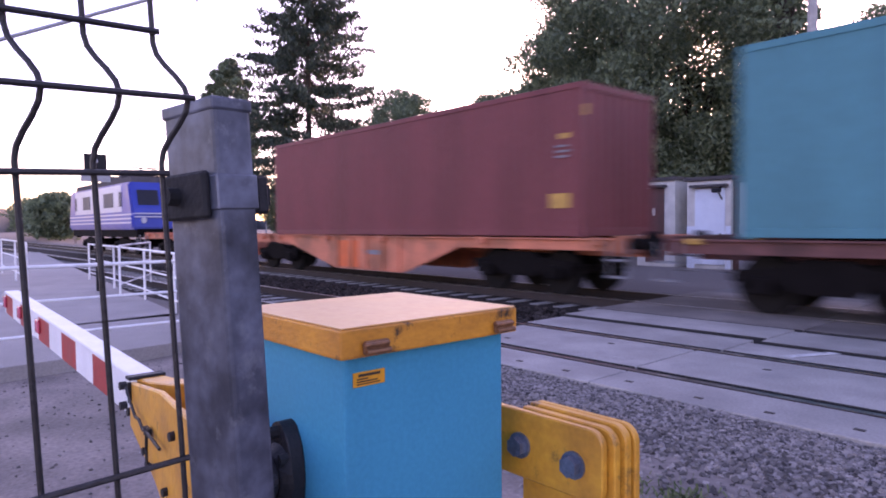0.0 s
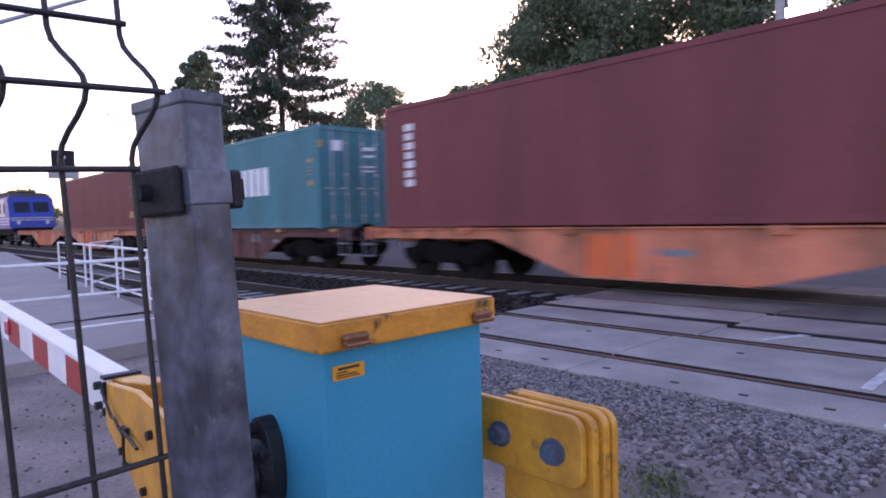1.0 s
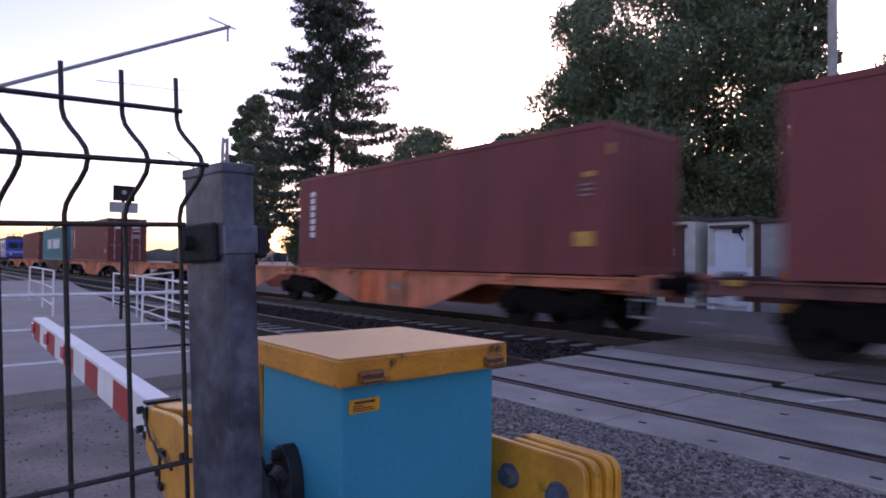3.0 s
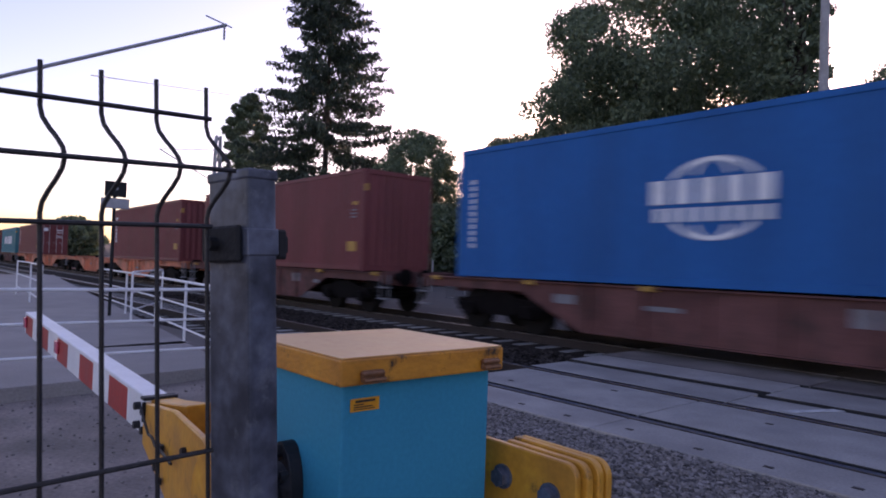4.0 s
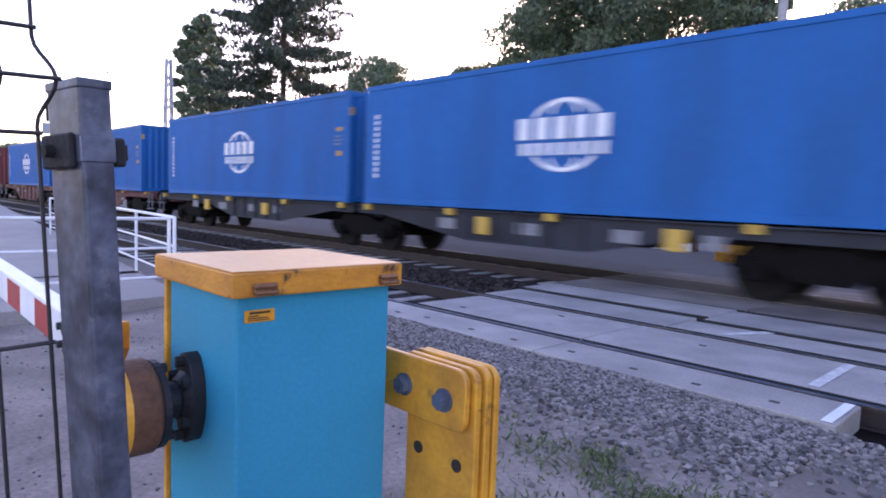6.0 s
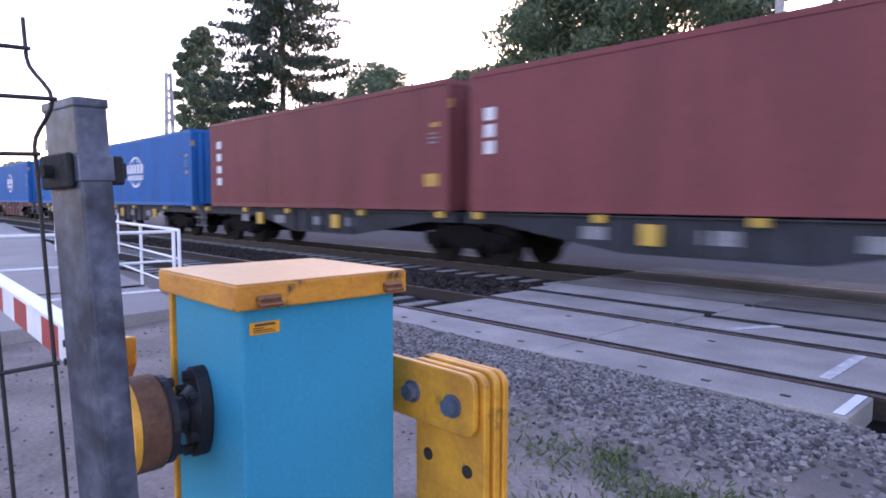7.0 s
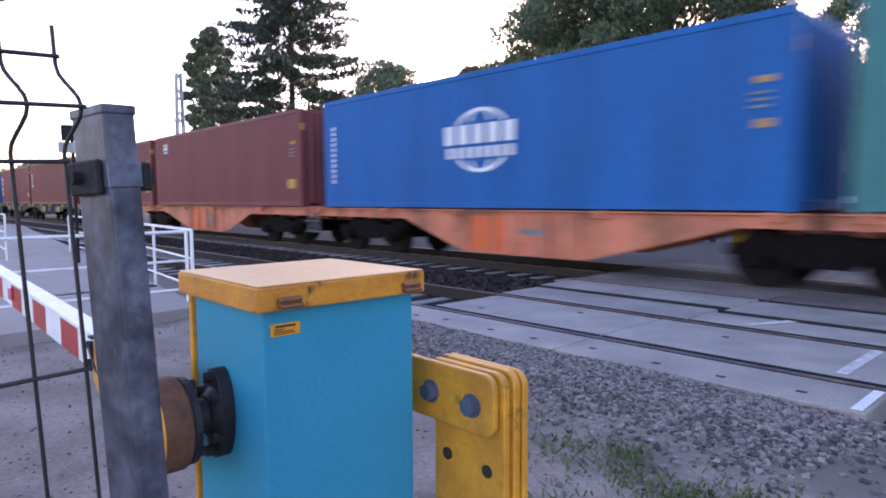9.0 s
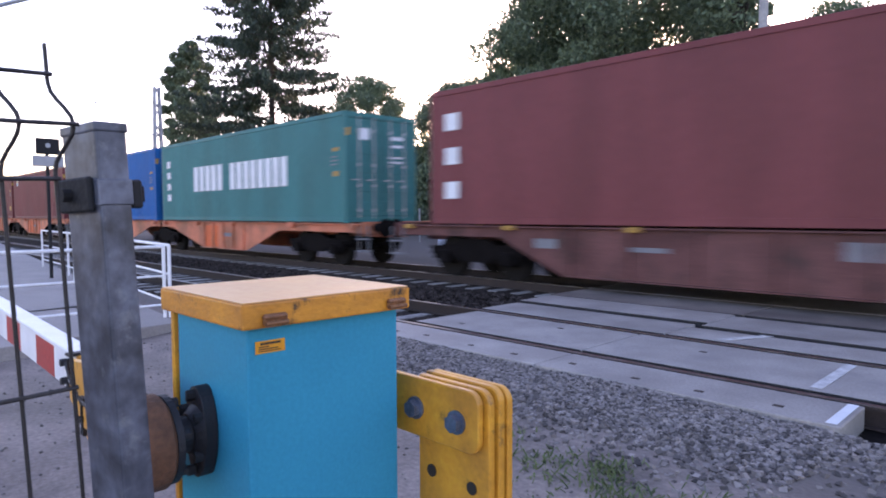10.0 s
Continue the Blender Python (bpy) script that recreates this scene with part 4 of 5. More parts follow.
    box(bm, 1.646, 1.678, 0.535, 0.625, 1.025, 1.034, 0.002)
    box(bm, 1.690, 1.697, 0.528, 0.536, 0.975, 1.026)
    part("holder_clip", bm, DARK_IRON, hold, "dark steel clip")
    bm = nb()
    cable = [(1.695, 1.015), (1.74, 0.998), (1.83, 0.975), (1.88, 0.982), (1.93, 0.972), (1.98, 0.980), (2.12, 0.985)]
    drop = [(1.975, 0.980), (1.968, 0.94), (1.972, 0.905)]
    for run in (cable, drop):
        for p, q in zip(run, run[1:]):
            rod(bm, (p[0], 0.530 - (p[0] - 1.65) * 0.132, p[1]), (q[0], 0.530 - (q[0] - 1.65) * 0.132, q[1]), 0.0034, 6)
    box(bm, 1.958, 1.990, 0.486, 0.494, 0.970, 0.988)
    box(bm, 1.960, 1.984, 0.486, 0.494, 0.898, 0.912)
    part("cable", bm, DARK_IRON, hold, "thin dark cable")


def grime(mat, colour, scale, low, high):
    """Dark worn spots over a paint."""
    nt = mat.node_tree
    b = nt.nodes["Principled BSDF"]
    base = b.inputs["Base Color"].links[0].from_socket
    tc, n, r = nt.nodes.new("ShaderNodeTexCoord"), nt.nodes.new("ShaderNodeTexNoise"), nt.nodes.new("ShaderNodeValToRGB")
    n.inputs["Scale"].default_value, n.inputs["Detail"].default_value, n.inputs["Roughness"].default_value = scale, 9, 0.7
    r.color_ramp.elements[0].position, r.color_ramp.elements[1].position = low, high
    nt.links.new(tc.outputs["Object"], n.inputs["Vector"])
    nt.links.new(n.outputs[0], r.inputs[0])
    m = nt.nodes.new("ShaderNodeMix")
    m.data_type = "RGBA"
    nt.links.new(r.outputs[0], m.inputs[0])
    nt.links.new(base, m.inputs[6])
    m.inputs[7].default_value = (*colour, 1)
    nt.links.new(m.outputs[2], b.inputs["Base Color"])


grime(YELLOW, (0.10, 0.05, 0.02), 13, 0.60, 0.72)
grime(GALV, (0.20, 0.215, 0.24), 30, 0.55, 0.75)
grime(CONCRETE, (0.22, 0.21, 0.205), 2.3, 0.52, 0.75)
grime(ORANGE_W, (0.09, 0.05, 0.04), 1.6, 0.58, 0.78)
grime(BROWN_W, (0.05, 0.035, 0.03), 1.8, 0.50, 0.72)
LID_TOP = material("pale_lid_top", (0.80, 0.46, 0.20), 0.55, 0, 0.1, 4, 60, 0.06)
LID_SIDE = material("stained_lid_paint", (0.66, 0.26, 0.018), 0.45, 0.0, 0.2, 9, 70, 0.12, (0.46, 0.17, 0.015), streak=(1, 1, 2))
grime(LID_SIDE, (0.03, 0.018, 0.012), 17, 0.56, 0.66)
BLUE_STEEL = material("blue_grey_bolt", (0.16, 0.20, 0.27), 0.45, 0.6, 0.3, 40, 150, 0.2)
barrier_drive()


# ---- wire fence and its post ----
LEAN = Matrix.Translation((2.941, 0.255, 1.5)) @ Matrix.Rotation(0.047, 4, Vector((0.76, -0.65, 0))) @ Matrix.Translation((-2.941, -0.255, -1.5))


def fence_post():
    root = thing("fence_post", "grey galvanised rectangular fence post with a capped top and clamp", "fence post", LEAN)
    a = math.atan2(-0.2, -0.98)
    m = Matrix.Translation((2.941, 0.255, -0.004)) @ Matrix.Rotation(a, 4, "Z")
    W, D = 0.0628, 0.0305
    bm = nb()
    box(bm, 0, W, -D, 0, -0.15, 1.4945, 0.003, 2)
    part("tube", bm, GALV, root, "", m)
    bm = nb()
    box(bm, -0.0012, W + 0.0012, -D - 0.0012, 0.0012, 1.4905, 1.5, 0.002, 2)
    part("cap", bm, GALV, root, "", m)
    bm = nb()
    box(bm, -0.0016, W + 0.0016, -D - 0.0016, 0.0016, 1.4215, 1.446, 0.001)
    clamp = part("clamp_band", bm, GALV, root, "", m)
    bm = nb()
    box(bm, 0.006, W + 0.0008, 0.0012, 0.0075, 1.416, 1.449, 0.002)
    part("clamp_jaw", bm, BLACK_STEEL, root, "black clamp jaw", m)
    bm = nb()
    rod(bm, (0.04, 0.007, 1.433), (0.04, 0.016, 1.433), 0.0065, 10)
    part("clamp_bolt", bm, BLACK_STEEL, root, "", m)
    bm = nb()
    box(bm, 0.0, 0.012, -D - 0.0125, -D - 0.0012, 1.418, 1.446, 0.002)
    box(bm, 0.003, 0.009, -D - 0.016, -D - 0.012, 1.424, 1.440, 0.001)
    part("clamp_jaw", bm, BLACK_STEEL, root, "black clamp jaw", m)


def wire_fence():
    root = thing("wire_fence", "dark folded wire-mesh fence panel fixed to the post", "fence", LEAN)
    X = 2.926
    def wire(pts, r):
        bm = nb()
        for p, q in zip(pts, pts[1:]):
            rod(bm, p, q, r, 7)
        for p in pts[1:-1]:
            bmesh.ops.create_icosphere(bm, subdivisions=1, radius=r * 1.02, matrix=Matrix.Translation(p))
        part("wire", bm, FENCE, root)
    def bend(y, zc, half):
        """One smooth outward fold of an upright wire."""
        out = []
        for k in range(11):
            u = 1 - k / 5
            e = 0.5 * (1 + math.cos(math.pi * u))
            out.append((X + 0.022 * e, y + 0.0125 * e, zc + half * u))
        return out
    ys = [0.2235 - 0.0415 * i for i in range(36)]
    for y in ys:
        pts = [(X, y, 1.565)] + bend(y, 1.490, 0.040) + [(X, y, 1.32), (X, y, 0.60)] + bend(y, 0.55, 0.04) + [(X, y, -0.05)]
        wire(pts, 0.0019)
    for z, dx, dy in ((1.537, 0.004, 0), (1.490, 0.026, 0.0125), (1.443, 0.004, 0), (1.250, 0.004, 0), (1.04, 0.004, 0), (0.84, 0.004, 0), (0.62, 0.004, 0), (0.55, 0.0135, 0.018), (0.48, 0.004, 0), (0.28, 0.004, 0), (0.06, 0.004, 0)):
        wire([(X + dx, 0.2265 + dy, z), (X + dx, -1.26, z)], 0.0021)


fence_post()
wire_fence()


# ---- footpath with railings ----
def footpath():
    root = thing("pavement", "pale concrete footpath slabs beside the track", "pavement", None, "", "structure")
    x = -4.15
    for i in range(14):
        w = 2.6
        bm = nb()
        box(bm, x - w + 0.015, x, -1.5, 3.30, -0.25, 0.05, 0.006)
        for v in bm.verts:
            if v.co.y > 0:
                v.co.y += -(v.co.x + 4.1) * 0.105
            v.co.x -= 0.0 if i else 0.12 * (v.co.y - 1)
        part("slab", bm, PAVING, root)
        x -= w


def tube_railing(name, label, posts, levels, group="path railings", height=1.0, foot=0.05):
    root = thing(name, label, "railing", None, group)
    for p in posts:
        bm = nb()
        rod(bm, (*p, foot), (*p, foot + height - 0.05), 0.024, 10)
        part("post", bm, WHITE_PAINT, root)
    for p, q in zip(posts, posts[1:]):
        for z in levels:
            bm = nb()
            rod(bm, (*p, z), (*q, z), 0.021 if z > 0.9 else 0.016, 8)
            part("rail_tube", bm, WHITE_PAINT, root)
    return root


footpath()
WR = "white-painted tubular steel pedestrian railing"
tube_railing("railing", WR + " along the path", [(-4.9, 3.36), (-7.03, 3.58), (-9.39, 3.82), (-12.4, 4.05), (-15.6, 4.25)], (1.0, 0.62, 0.25))
tube_railing("railing", WR + " across the path", [(-4.93, 3.30), (-4.93, 0.6), (-4.93, -0.8)], (0.985, 0.60, 0.22))
tube_railing("railing", WR + " set across beside a gap", [(-10.9, 3.78), (-13.6, 5.2)], (1.05, 0.62, 0.25), height=1.05)
tube_railing("railing", WR + " on the far side of the path", [(-13.6, 2.55), (-16.7, 2.75), (-20.5, 2.9)], (1.1, 0.7, 0.3), height=1.1)


# ---- far side of the line ----
def hut(x0, x1, y, h, door_mat, wall_mat, label, door_span):
    root = thing("equipment_hut", label, "hut", pose(0, 0, -0.06))
    bm = nb()
    box(bm, x0, x1, y, y + 2.2, 0, h, 0.01)
    part("wall", bm, wall_mat, root)
    bm = nb()
    box(bm, x0 - 0.08, x1 + 0.08, y - 0.1, y + 2.3, h, h + 0.12, 0.01)
    part("roof", bm, ROOFING, root)
    if door_span:
        a, b = door_span
        bm = nb()
        box(bm, a, b, y - 0.04, y - 0.002, 0.15, h - 0.25, 0.006)
        d = part("door", bm, door_mat, root)
        bm = nb()
        box(bm, b - 0.16, b - 0.10, y - 0.08, y - 0.04, 1.0, 1.15, 0.006)
        part("handle", bm, BLACK_STEEL, d)
        bm = nb()
        box(bm, a - 0.1, b + 0.1, y - 0.25, y - 0.002, h - 0.22, h - 0.14)
        part("lintel", bm, ROOFING, root)
    return root


def far_side():
    one = hut(-8.84, -7.42, 20.0, 2.92, HUT_BROWN, PLASTER, "small cream equipment hut with a brown door", (-8.50, -7.80))
    bm = nb()
    box(bm, -8.24, -8.12, 19.955, 19.959, 1.75, 2.0)
    part("notice", bm, PLASTER, one, "small white notice")
    bm = nb()
    box(bm, -8.80, -8.60, 19.90, 19.998, 1.35, 1.68, 0.01)
    part("meter_box", bm, HUT_BROWN, one)
    two = hut(-6.97, -5.53, 19.95, 2.84, LIT_DOOR, PLASTER, "cream hut with a pale blue metal door and a lamp bracket", (-6.69, -5.71))
    bm = nb()
    rod(bm, (-5.80, 19.93, 2.62), (-5.80, 19.55, 2.52), 0.025, 6)
    rod(bm, (-5.80, 19.93, 2.22), (-5.80, 19.55, 2.52), 0.025, 6)
    box(bm, -5.92, -5.68, 19.42, 19.62, 2.42, 2.56, 0.02)
    part("lamp_bracket", bm, BLACK_STEEL, two, "dark lamp bracket")
    bm = nb()
    box(bm, -6.975, -6.70, 19.944, 19.9485, 0.0, 1.38)
    part("painted_base", bm, LIT_DOOR, two, "pale blue painted base")
    bm = nb()
    box(bm, -5.70, -5.525, 19.944, 19.9485, 0.0, 1.38)
    part("painted_base", bm, LIT_DOOR, two, "pale blue painted base")
    bm = nb()
    box(bm, -5.528, -5.33, 20.1, 20.16, 0.0, 2.84)
    part("edge_panel", bm, HUT_BROWN, two, "dark brown panel between the huts")
    three = hut(-5.31, -4.42, 20.05, 2.74, LIT_DOOR, CABINET, "plain grey-green equipment cabinet without a door", None)
    bm = nb()
    box(bm, -5.312, -4.418, 20.043, 20.048, 0.0, 1.40)
    part("painted_base", bm, SIGN_GREY, three, "darker grey painted base")
    pole = thing("utility_pole", "grey concrete utility pole with a white painted band", "pole")
    bm = nb()
    rod(bm, (-2.98, 19.0, -0.1), (-2.95, 19.0, 13.0), 0.15, 14, 0.09)
    part("shaft", bm, POLE_CON, pole)
    bm = nb()
    rod(bm, (-2.976, 19.0, 1.55), (-2.975, 19.0, 1.95), 0.150, 14, 0.147)
    part("painted_band", bm, WHITE_PAINT, pole)
    sig = thing("signal_head", "dark crossing signal head on a post, seen from behind", "signal")
    bm = nb()
    rod(bm, (-2.90, 18.4, -0.1), (-2.90, 18.4, 3.3), 0.05, 10)
    part("post", bm, BLACK_STEEL, sig)
    bm = nb()
    box(bm, -3.05, -2.57, 18.25, 18.42, 2.62, 3.24, 0.12, 3)
    part("back_board", bm, BLACK_STEEL, sig)
    up = thing("striped_post", "red and white striped upright barrier boom", "barrier post")
    for i in range(7):
        bm = nb()
        rod(bm, (-2.88, 17.6, 0.66 + i * 0.39), (-2.88, 17.6, 1.05 + i * 0.39), 0.075, 12)
        part("band", bm, (WHITE_PAINT, RED_PAINT)[i % 2], up)
    bm = nb()
    box(bm, -2.99, -2.77, 17.5, 17.7, 3.32, 3.41, 0.01)
    part("cap", bm, WHITE_PAINT, up)
    drive = thing("barrier_drive", "yellow barrier drive with a blue panel beyond the tracks", "barrier drive")
    bm = nb()
    box(bm, -3.26, -2.62, 17.2, 17.9, -0.1, 1.46, 0.03)
    part("cabinet", bm, YELLOW, drive)
    bm = nb()
    box(bm, -3.30, -2.60, 17.16, 17.94, 1.46, 1.55, 0.02)
    part("lid", bm, YELLOW, drive)
    bm = nb()
    box(bm, -3.22, -2.92, 17.17, 17.198, 1.16, 1.40, 0.01)
    part("panel", bm, BLUE_PAINT, drive, "blue panel")
    bm = nb()
    box(bm, -3.64, -3.28, 17.3, 17.8, -0.1, 1.22, 0.03)
    part("counterweight", bm, YELLOW, drive)
    bm = nb()
    box(bm, -2.62, -2.14, 17.45, 17.75, 1.12, 1.32, 0.03)
    part("boom_holder", bm, YELLOW, drive)
    boom = thing("barrier_boom", "red and white barrier boom lowered across the road", "barrier boom")
    for i in range(13):
        bm = nb()
        box(bm, -2.34 + i * 0.5, -1.84 + i * 0.5, 17.55, 17.63, 1.20 + 0.01 * i, 1.36 + 0.01 * i)
        part("boom_section", bm, (WHITE_PAINT, RED_PAINT)[i % 2], boom)
    sgn = thing("road_sign", "small grey road sign on a thin post, seen from behind", "sign")
    bm = nb()
    rod(bm, (-1.92, 20, -0.1), (-1.92, 20, 2.75), 0.032, 8)
    part("post", bm, POLE_CON, sgn)
    bm = nb()
    box(bm, -2.08, -1.76, 19.94, 19.96, 2.05, 2.56, 0.01)
    part("plate", bm, SIGN_GREY, sgn)
    bx = thing("cable_box", "pale blue trackside cable box on the ground", "cable box")
    bm = nb()
    box(bm, -16.6, -15.9, 19.6, 20.1, -0.1, 1.22, 0.03)
    part("case", bm, LIT_DOOR, bx)
    bm = nb()
    box(bm, -16.65, -15.85, 19.55, 20.15, 1.22, 1.28, 0.01)
    part("cap", bm, SIGN_GREY, bx)
    fence = thing("boundary_fence", "dark wire boundary fence on slim grey posts", "fence")
    for i in range(20):
        x = -9.6 - 2.6 * i
        bm = nb()
        box(bm, x - 0.04, x + 0.04, 21.6, 21.68, -0.1, 1.65, 0.01)
        part("fence_post", bm, POLE_CON, fence)
    for k in range(6):
        bm = nb()
        rod(bm, (-9.6, 21.64, 0.3 + k * 0.26), (-59, 21.64, 0.3 + k * 0.26), 0.006, 5)
        part("line_wire", bm, FENCE, fence)


far_side()


def lattice_mast(x, y, h, label="grey lattice catenary mast beside the track"):
    root = thing("catenary_mast", label, "mast", pose(x, y, -0.1), "catenary masts")
    bm = nb()
    w0, w1 = 0.28, 0.12
    cs = [(-1, -1), (1, -1), (1, 1), (-1, 1)]
    for sx, sy in cs:
        rod(bm, (sx * w0, sy * w0, 0), (sx * w1, sy * w1, h), 0.06, 5)
    n = 14
    for i in range(n):
        a, b = i / n, (i + 1) / n
        wa, wb = w0 + (w1 - w0) * a, w0 + (w1 - w0) * b
        for k in range(4):
            p, q = cs[k], cs[(k + 1) % 4]
            if i % 2:
                p, q = q, p
            rod(bm, (p[0] * wa, p[1] * wa, h * a), (q[0] * wb, q[1] * wb, h * b), 0.03, 4)
    part("lattice", bm, SIGN_GREY, root)
    return root


m1 = lattice_mast(-34.0, 14.2, 8.75)
bm = nb()
rod(bm, (0, 0, 5.9), (0, -3.3, 7.5), 0.035, 6)
rod(bm, (0, 0, 7.9), (0, -3.3, 7.5), 0.02, 6)
part("cantilever", bm, SIGN_GREY, m1)
m2 = lattice_mast(-110.0, 1.2, 9.2)
m3 = lattice_mast(-13.0, -2.2, 8.6)
bm = nb()
rod(bm, (0, 0.1, 3.4), (0, 8.55, 7.65), 0.045, 8)
rod(bm, (0, 8.0, 7.75), (0, 8.7, 7.62), 0.02, 6)
rod(bm, (0, 8.5, 7.62), (0, 8.5, 7.25), 0.03, 6)
part("cantilever", bm, SIGN_GREY, m3)
bm = nb()
rod(bm, (0, 5.44, 5.63), (-10.5, 13.28, 8.6), 0.012, 5)
part("stay_wire", bm, SIGN_GREY, m3, "thin steel wire")


def platform_sign():
    root = thing("small_signal_board", "small dark signal board with a grey plate on a thin post", "sign")
    x, y = -12.0, 3.62
    bm = nb()
    rod(bm, (x, y, 0.03), (x, y, 2.95), 0.035, 8)
    part("post", bm, BLACK_STEEL, root)
    bm = nb()
    box(bm, x + 0.05, x + 0.09, y - 0.22, y + 0.22, 2.68, 3.02, 0.01)
    part("board", bm, BLACK_STEEL, root)
    bm = nb()
    box(bm, x + 0.05, x + 0.09, y - 0.29, y + 0.29, 2.42, 2.65, 0.01)
    part("plate", bm, SIGN_GREY, root, "grey lower plate")
    bm = nb()
    rod(bm, (x + 0.088, y, 2.87), (x + 0.096, y, 2.87), 0.05, 12)
    part("lens", bm, SIGN_GREY, root)


platform_sign()


# ---- trees ----
def leaf_cloud(points, size, rng, droop=0.0):
    """Small leaf blades round the given points."""
    n = len(points)
    d1 = rng.normal(size=(n, 3))
    d1 /= np.linalg.norm(d1, axis=1)[:, None]
    d1[:, 2] -= droop
    d2 = np.cross(d1, rng.normal(size=(n, 3)))
    d2 /= np.linalg.norm(d2, axis=1)[:, None] + 1e-9
    s = size * rng.uniform(0.55, 1.3, n)[:, None]
    a, b = d1 * s, d2 * s * 0.5
    v = np.stack([points - a, points + b, points + a, points - b], 1).reshape(-1, 3)
    return v, [(4 * i, 4 * i + 1, 4 * i + 2, 4 * i + 3) for i in range(n)]


def broadleaf(x, y, h, r, base, seed, count, label, size=0.2, bare=0.4):
    rng = np.random.default_rng(seed)
    root = thing("tree", label, "tree", pose(x, y, -0.1), "trees beyond the line")
    bm = nb()
    rod(bm, (0, 0, 0), (0.1, 0.1, h * bare), (0.35 if bare < 0.5 else 0.17) / 0.35 * 0.021 * h, 10, 0.012 * h * (1 if bare < 0.5 else 0.6))
    tips = []
    for i in range(11):
        a, e = i * 2.4 + rng.uniform(-0.3, 0.3), rng.uniform(0.5, 1.0)
        z0 = h * (rng.uniform(0.22, 0.42) + (0 if bare < 0.5 else 0.25))
        p = np.array((0.1 * z0 / h, 0.1, z0))
        q = p + np.array((math.cos(a) * r * 0.6 * e, math.sin(a) * r * 0.6 * e, h * rng.uniform(0.15, 0.42)))
        rod(bm, p, q, 0.1, 6, 0.03)
        tips.append(q)
    part("trunk", bm, BARK, root)
    # rounded leaf clumps over the crown, crisp at their rims, and a thinner filling inside
    pts, mid, half = [], base + (h - base) * 0.5, (h - base) * 0.5
    n_clump = 90
    per = int(count * 0.87 / n_clump)
    for i in range(n_clump):
        ph = 1 - 2 * (i + 0.5) / n_clump
        th = i * 2.39996 + rng.uniform(-0.35, 0.35)
        c = math.sqrt(1 - ph * ph) ** (0.75 if ph < 0 else 1.0)
        lr = r * rng.uniform(0.15, 0.27)
        d = rng.uniform(0.62, 1.0) * (r - lr * 0.8) / r
        ctr = np.array((math.cos(th) * c * r * d, math.sin(th) * c * r * d, mid + half * 0.93 * ph * (0.8 + 0.2 * d)))
        q = rng.normal(size=(per, 3))
        q /= np.linalg.norm(q, axis=1)[:, None]
        q *= (rng.uniform(0.15, 1, (per, 1)) ** 0.45) * lr * np.array((1.0, 1.0, 0.72)) * rng.uniform(0.8, 1.12, (per, 1))
        pts.append(ctr + q)
    m = int(count * 0.13)
    q = rng.normal(size=(m, 3))
    q *= (rng.uniform(0, 1, (m, 1)) ** 0.4) / np.linalg.norm(q, axis=1)[:, None]
    pts.append(q * np.array((r * 0.72, r * 0.72, half * 0.78)) + (0, 0, mid))
    v, f = leaf_cloud(np.concatenate(pts), size, rng, 0.3)
    me = mesh_thing("crown", v.tolist(), f, LEAVES)
    me.parent = root


def spruce(x, y, h, r, seed, label, size=0.3, gap=0.75, first=0.12):
    rng = np.random.default_rng(seed)
    root = thing("spruce_tree", label, "tree", pose(x, y, -0.1), "trees beyond the line")
    bm = nb()
    rod(bm, (0, 0, 0), (0, 0, h), 0.011 * h, 10, 0.02)
    pts = []
    z = h * first
    while z < h * 0.985:
        k = (1 - z / h)
        reach = r * (k ** 0.85) + 0.25
        for i in range(8):
            a = rng.uniform(0, 6.28)
            L = reach * rng.uniform(0.55, 1.15)
            tip = np.array((math.cos(a) * L, math.sin(a) * L, z - 0.10 * L + rng.uniform(-0.2, 0.2)))
            st = np.array((0, 0, z + 0.12 * L))
            rod(bm, st, tip, 0.035, 4, 0.01)
            m = int(44 * L) + 18
            t = rng.uniform(0.22, 1.05, m)[:, None]
            p = st * (1 - t) + tip * t
            p[:, 2] += 0.16 * L * t[:, 0] ** 2 - 0.05
            side = rng.normal(size=(m, 3)) * np.array((0.30, 0.30, 0.22)) * (0.5 + 0.6 * (1 - t))
            side[:, 2] -= 0.12
            pts.append(p + side)
        z += gap * rng.uniform(0.8, 1.2) * (0.55 + 0.5 * k)
    part("trunk", bm, BARK, root)
    v, f = leaf_cloud(np.concatenate(pts), size, rng, 0.7)
    ob = mesh_thing("foliage", v.tolist(), f, NEEDLES)
    ob.parent = root


BROAD_T = "tall dark green broadleaf tree with a ragged crown"
spruce(-46.3, 28.5, 32.0, 10.0, 3, "tall dark spruce with drooping branches and gaps", 0.155, 0.74)
broadleaf(-66.4, 30.0, 21.4, 3.5, 0.5, 5, 56000, "tall narrow dark tree behind the line", 0.17)
broadleaf(-37.3, 32.0, 12.6, 4.4, 1.5, 11, 46000, "rounded broadleaf tree beside the spruce", 0.12)
broadleaf(-28.8, 34.0, 11.4, 4.6, 1.0, 12, 46000, "lower broadleaf tree in the wood's edge", 0.12)
broadleaf(-13.2, 28.5, 18.8, 7.0, 1.6, 13, 130000, BROAD_T + " over the huts", 0.105)
broadleaf(-5.75, 24.0, 13.0, 1.5, 6.8, 24, 9000, "tall tree with a bare straight trunk beside the huts", 0.11, 0.75)
broadleaf(-16.9, 28.0, 13.6, 4.9, 0.4, 21, 56000, "spreading broadleaf tree leaning over the undergrowth", 0.105)
broadleaf(-22.6, 30.0, 10.1, 3.6, 0.2, 22, 36000, "low broadleaf tree at the wood's edge", 0.13)
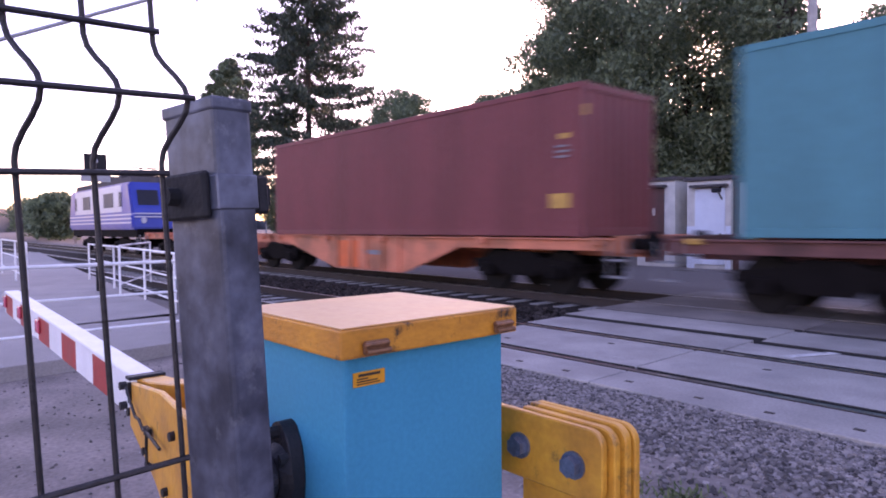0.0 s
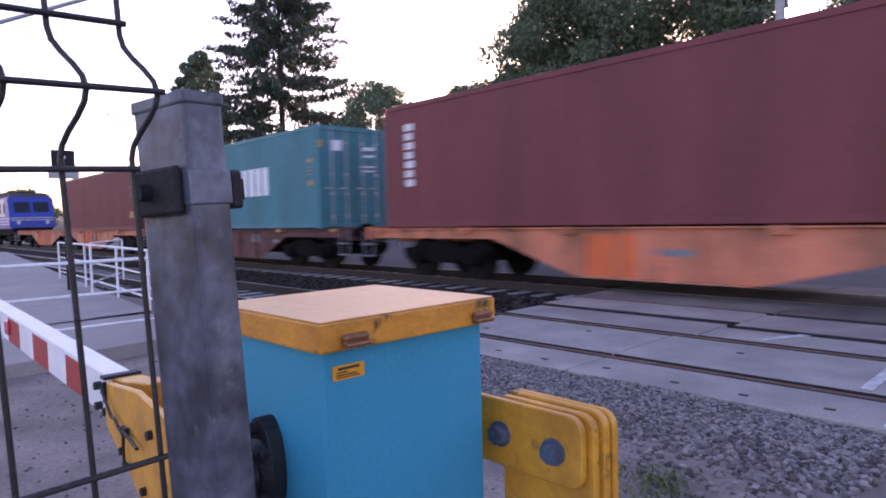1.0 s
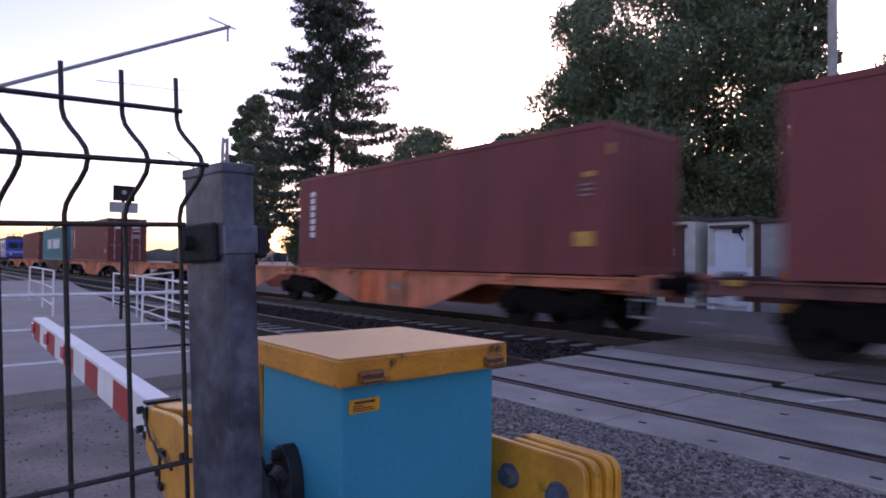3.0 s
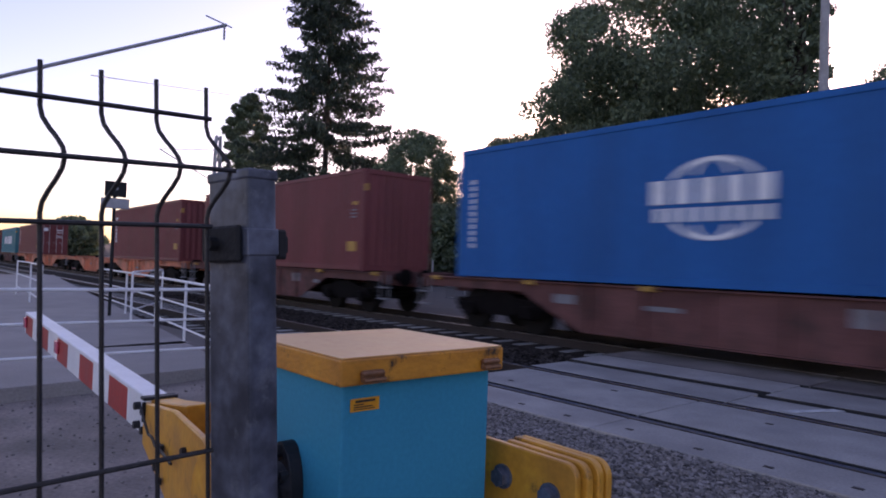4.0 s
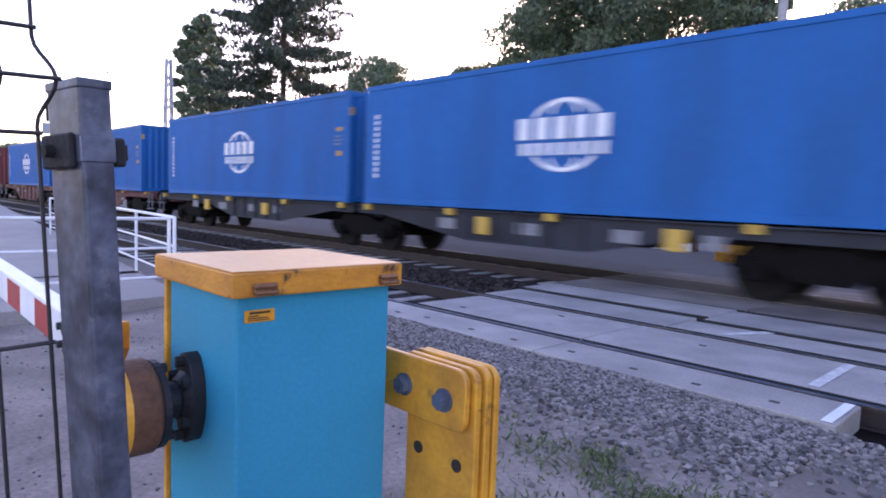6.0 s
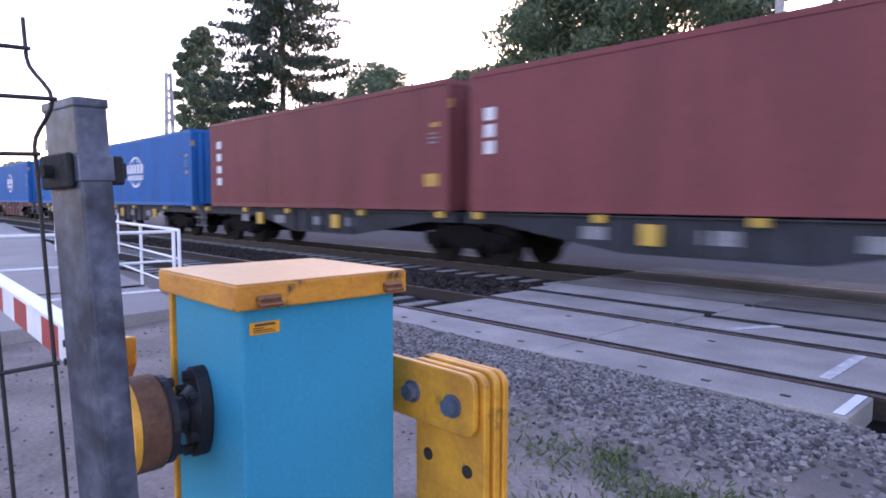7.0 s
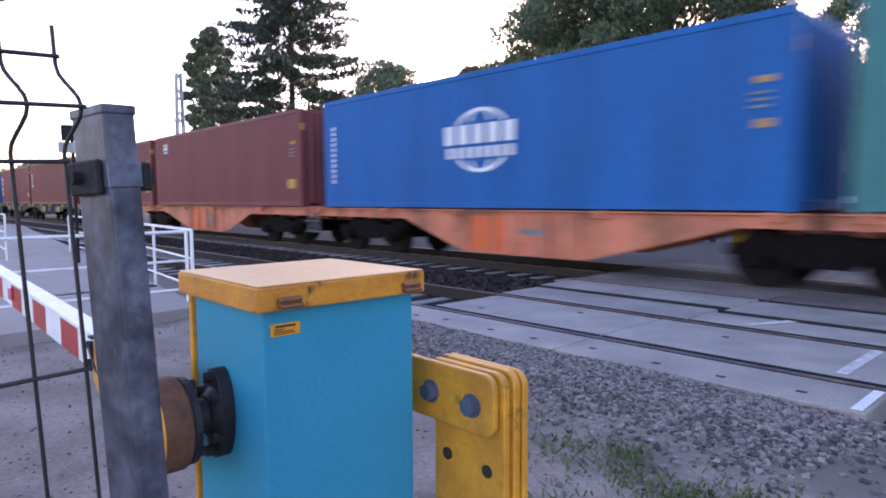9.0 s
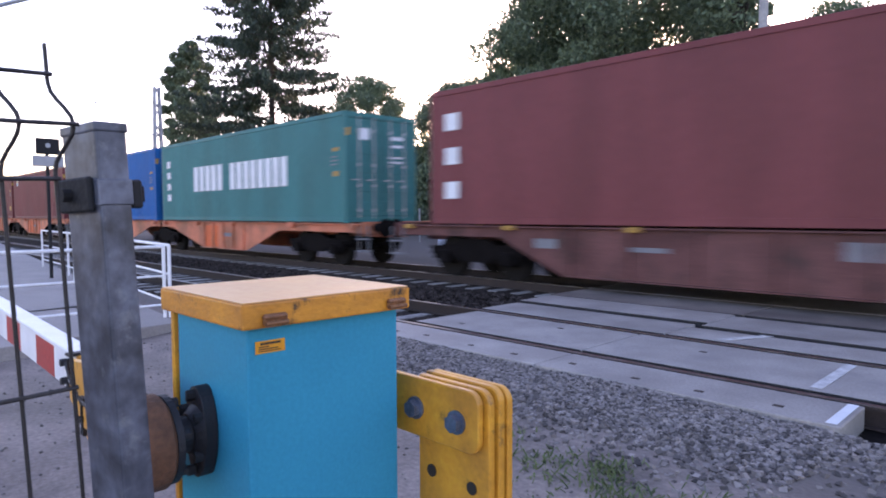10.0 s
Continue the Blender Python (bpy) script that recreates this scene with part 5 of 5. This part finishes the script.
broadleaf(-12.2, 30.5, 15.5, 4.6, 1.5, 14, 36000, BROAD_T + " behind the pole", 0.11)
broadleaf(-5.0, 34.0, 11.6, 3.5, 0.6, 15, 32000, BROAD_T + " beyond the road", 0.11)
broadleaf(-7.4, 35.0, 8.6, 4.2, 0.4, 23, 36000, BROAD_T + " beyond the road", 0.14)
broadleaf(1.6, 35.0, 10.6, 4.6, 1.0, 16, 38000, BROAD_T + " beyond the road", 0.115)
for i, (x, y, h, r) in enumerate([(-52, 36, 8, 5), (-44, 36.5, 8.5, 5), (-36, 38, 7.5, 5), (-30, 38, 8.5, 5), (-23, 36, 8, 5), (-17, 38, 8.5, 5.5), (-10, 39, 8, 5), (-58, 37, 7, 5), (-4, 38, 8, 5), (3, 40, 8, 5), (9, 40, 9, 6), (-66, 38, 7, 5), (-20, 33, 6, 4), (-26, 31, 6, 4), (-33, 31, 6, 4)]):
    broadleaf(x, y, h, r, 0.2, 40 + i, 20000, "dense dark undergrowth at the wood's edge", 0.17)


def distance():
    """Low wooded hills far down the line."""
    rng = np.random.default_rng(5)
    v, f = [], []
    n = 420
    for i in range(n):
        a = math.radians(200 - 110 * i / (n - 1))
        d = 420 + 60 * math.sin(i * 0.3)
        hgt = 9 + 3 * math.sin(i * 0.13) + 1.2 * math.sin(i * 0.57) + 0.4 * rng.uniform(-1, 1)
        v += [(d * math.cos(a), d * math.sin(a), -2), (d * math.cos(a), d * math.sin(a), hgt), ((d + 90) * math.cos(a), (d + 90) * math.sin(a), hgt * 0.6)]
        if i:
            k = 3 * i
            f += [(k - 3, k, k + 1, k - 2), (k - 2, k + 1, k + 2, k - 1)]
    ob = mesh_thing("backdrop_hills", v, f, HILLS)
    tagged(ob, "low wooded hills far down the line", "hills", kind="structure")
    for i, (x, y, h, r) in enumerate([(-88, 17, 6, 4), (-96, 18, 5, 4), (-108, 20, 7, 5), (-125, 22, 7, 5), (-150, 24, 8, 6)]):
        broadleaf(x, y, h, r, 0.3, 70 + i, 5000, "shrubby tree beside the distant track", 0.3)


HILLS = material("hazy_far_woods", (0.10, 0.11, 0.12), 0.95, 0, 0.3, 0.05, 1.5, 0)
distance()


# ---- loose stones, weeds and litter ----
def where_gravel(rng):
    x = rng.uniform(-3.4, 5.0)
    y = (4.78 if x < 2.52 else 5.35) - abs(rng.normal()) * 0.56
    return x, max(y, 2.6), ground_height(x, max(y, 2.6)) - 0.004


def where_ballast(y0, y1, x0, x1):
    def f(rng):
        x = x1 - abs(rng.normal()) * (x1 - x0) * 0.5
        return max(x, x0), rng.uniform(y0, y1), -0.222
    return f


scatter_stones("gravel", "loose grey crushed gravel beside the crossing", 30000, GRAVEL, 0.029, where_gravel, 0.85, 1.0)
scatter_stones("ballast_stones", "dark ballast stones between the sleepers", 9000, STONES, 0.06, where_ballast(4.4, 7.9, -22, -2.85))
scatter_stones("ballast_stones_far", "dark ballast stones beside the far track", 8000, STONES, 0.06, where_ballast(8.0, 12.8, -24, -3.05))
scatter_stones("ballast_stones_right", "ballast stones beyond the end of the crossing", 2500, STONES, 0.06, lambda rng: (rng.uniform(2.95, 7.0), rng.uniform(4.4, 8.4), -0.22))
scatter_stones("sand_crumbs", "small stones and litter on trodden sand", 1700, GRAVEL, 0.014, lambda rng: (lambda x, y: (x, y, ground_height(x, y)))(rng.uniform(-4.2, 3.4), rng.uniform(0.2, 3.6)))


def weeds():
    rng = np.random.default_rng(9)
    v, f = [], []
    clumps = [(1.38, 3.1, 0.10, 60), (1.0, 3.3, 0.06, 30)] + [(rng.uniform(1.4, 4.2), rng.uniform(1.9, 3.3), rng.uniform(0.05, 0.16), 75) for i in range(80)] + [(rng.uniform(2.9, 5), rng.uniform(2.9, 4.0), 0.1, 30) for i in range(20)]
    for cx, cy, r, n in clumps:
        for i in range(n):
            x, y = cx + rng.normal() * r, cy + rng.normal() * r
            z = ground_height(x, y)
            h = rng.uniform(0.012, 0.045)
            a = rng.uniform(0, 6.28)
            lx, ly = rng.normal(size=2) * 0.03
            k = len(v)
            dx, dy = 0.0055 * math.cos(a), 0.0055 * math.sin(a)
            v += [(x - dx, y - dy, z - 0.01), (x + dx, y + dy, z - 0.01), (x + lx + dx, y + ly + dy, z + h), (x + lx - dx, y + ly - dy, z + h)]
            f.append((k, k + 1, k + 2, k + 3))
    tagged(mesh_thing("weeds", v, f, GRASS), "thin green weeds growing in the gravelly sand", "weeds", kind="stuff")


weeds()


# ---- movement ----
def motions():
    for ob, u, y, z in MOVERS:
        walk(ob, [(t, pose(u + 0.06 - SPEED * t, y, z)) for t in (0, 2.5, 5, 7.5, 10)])


motions()
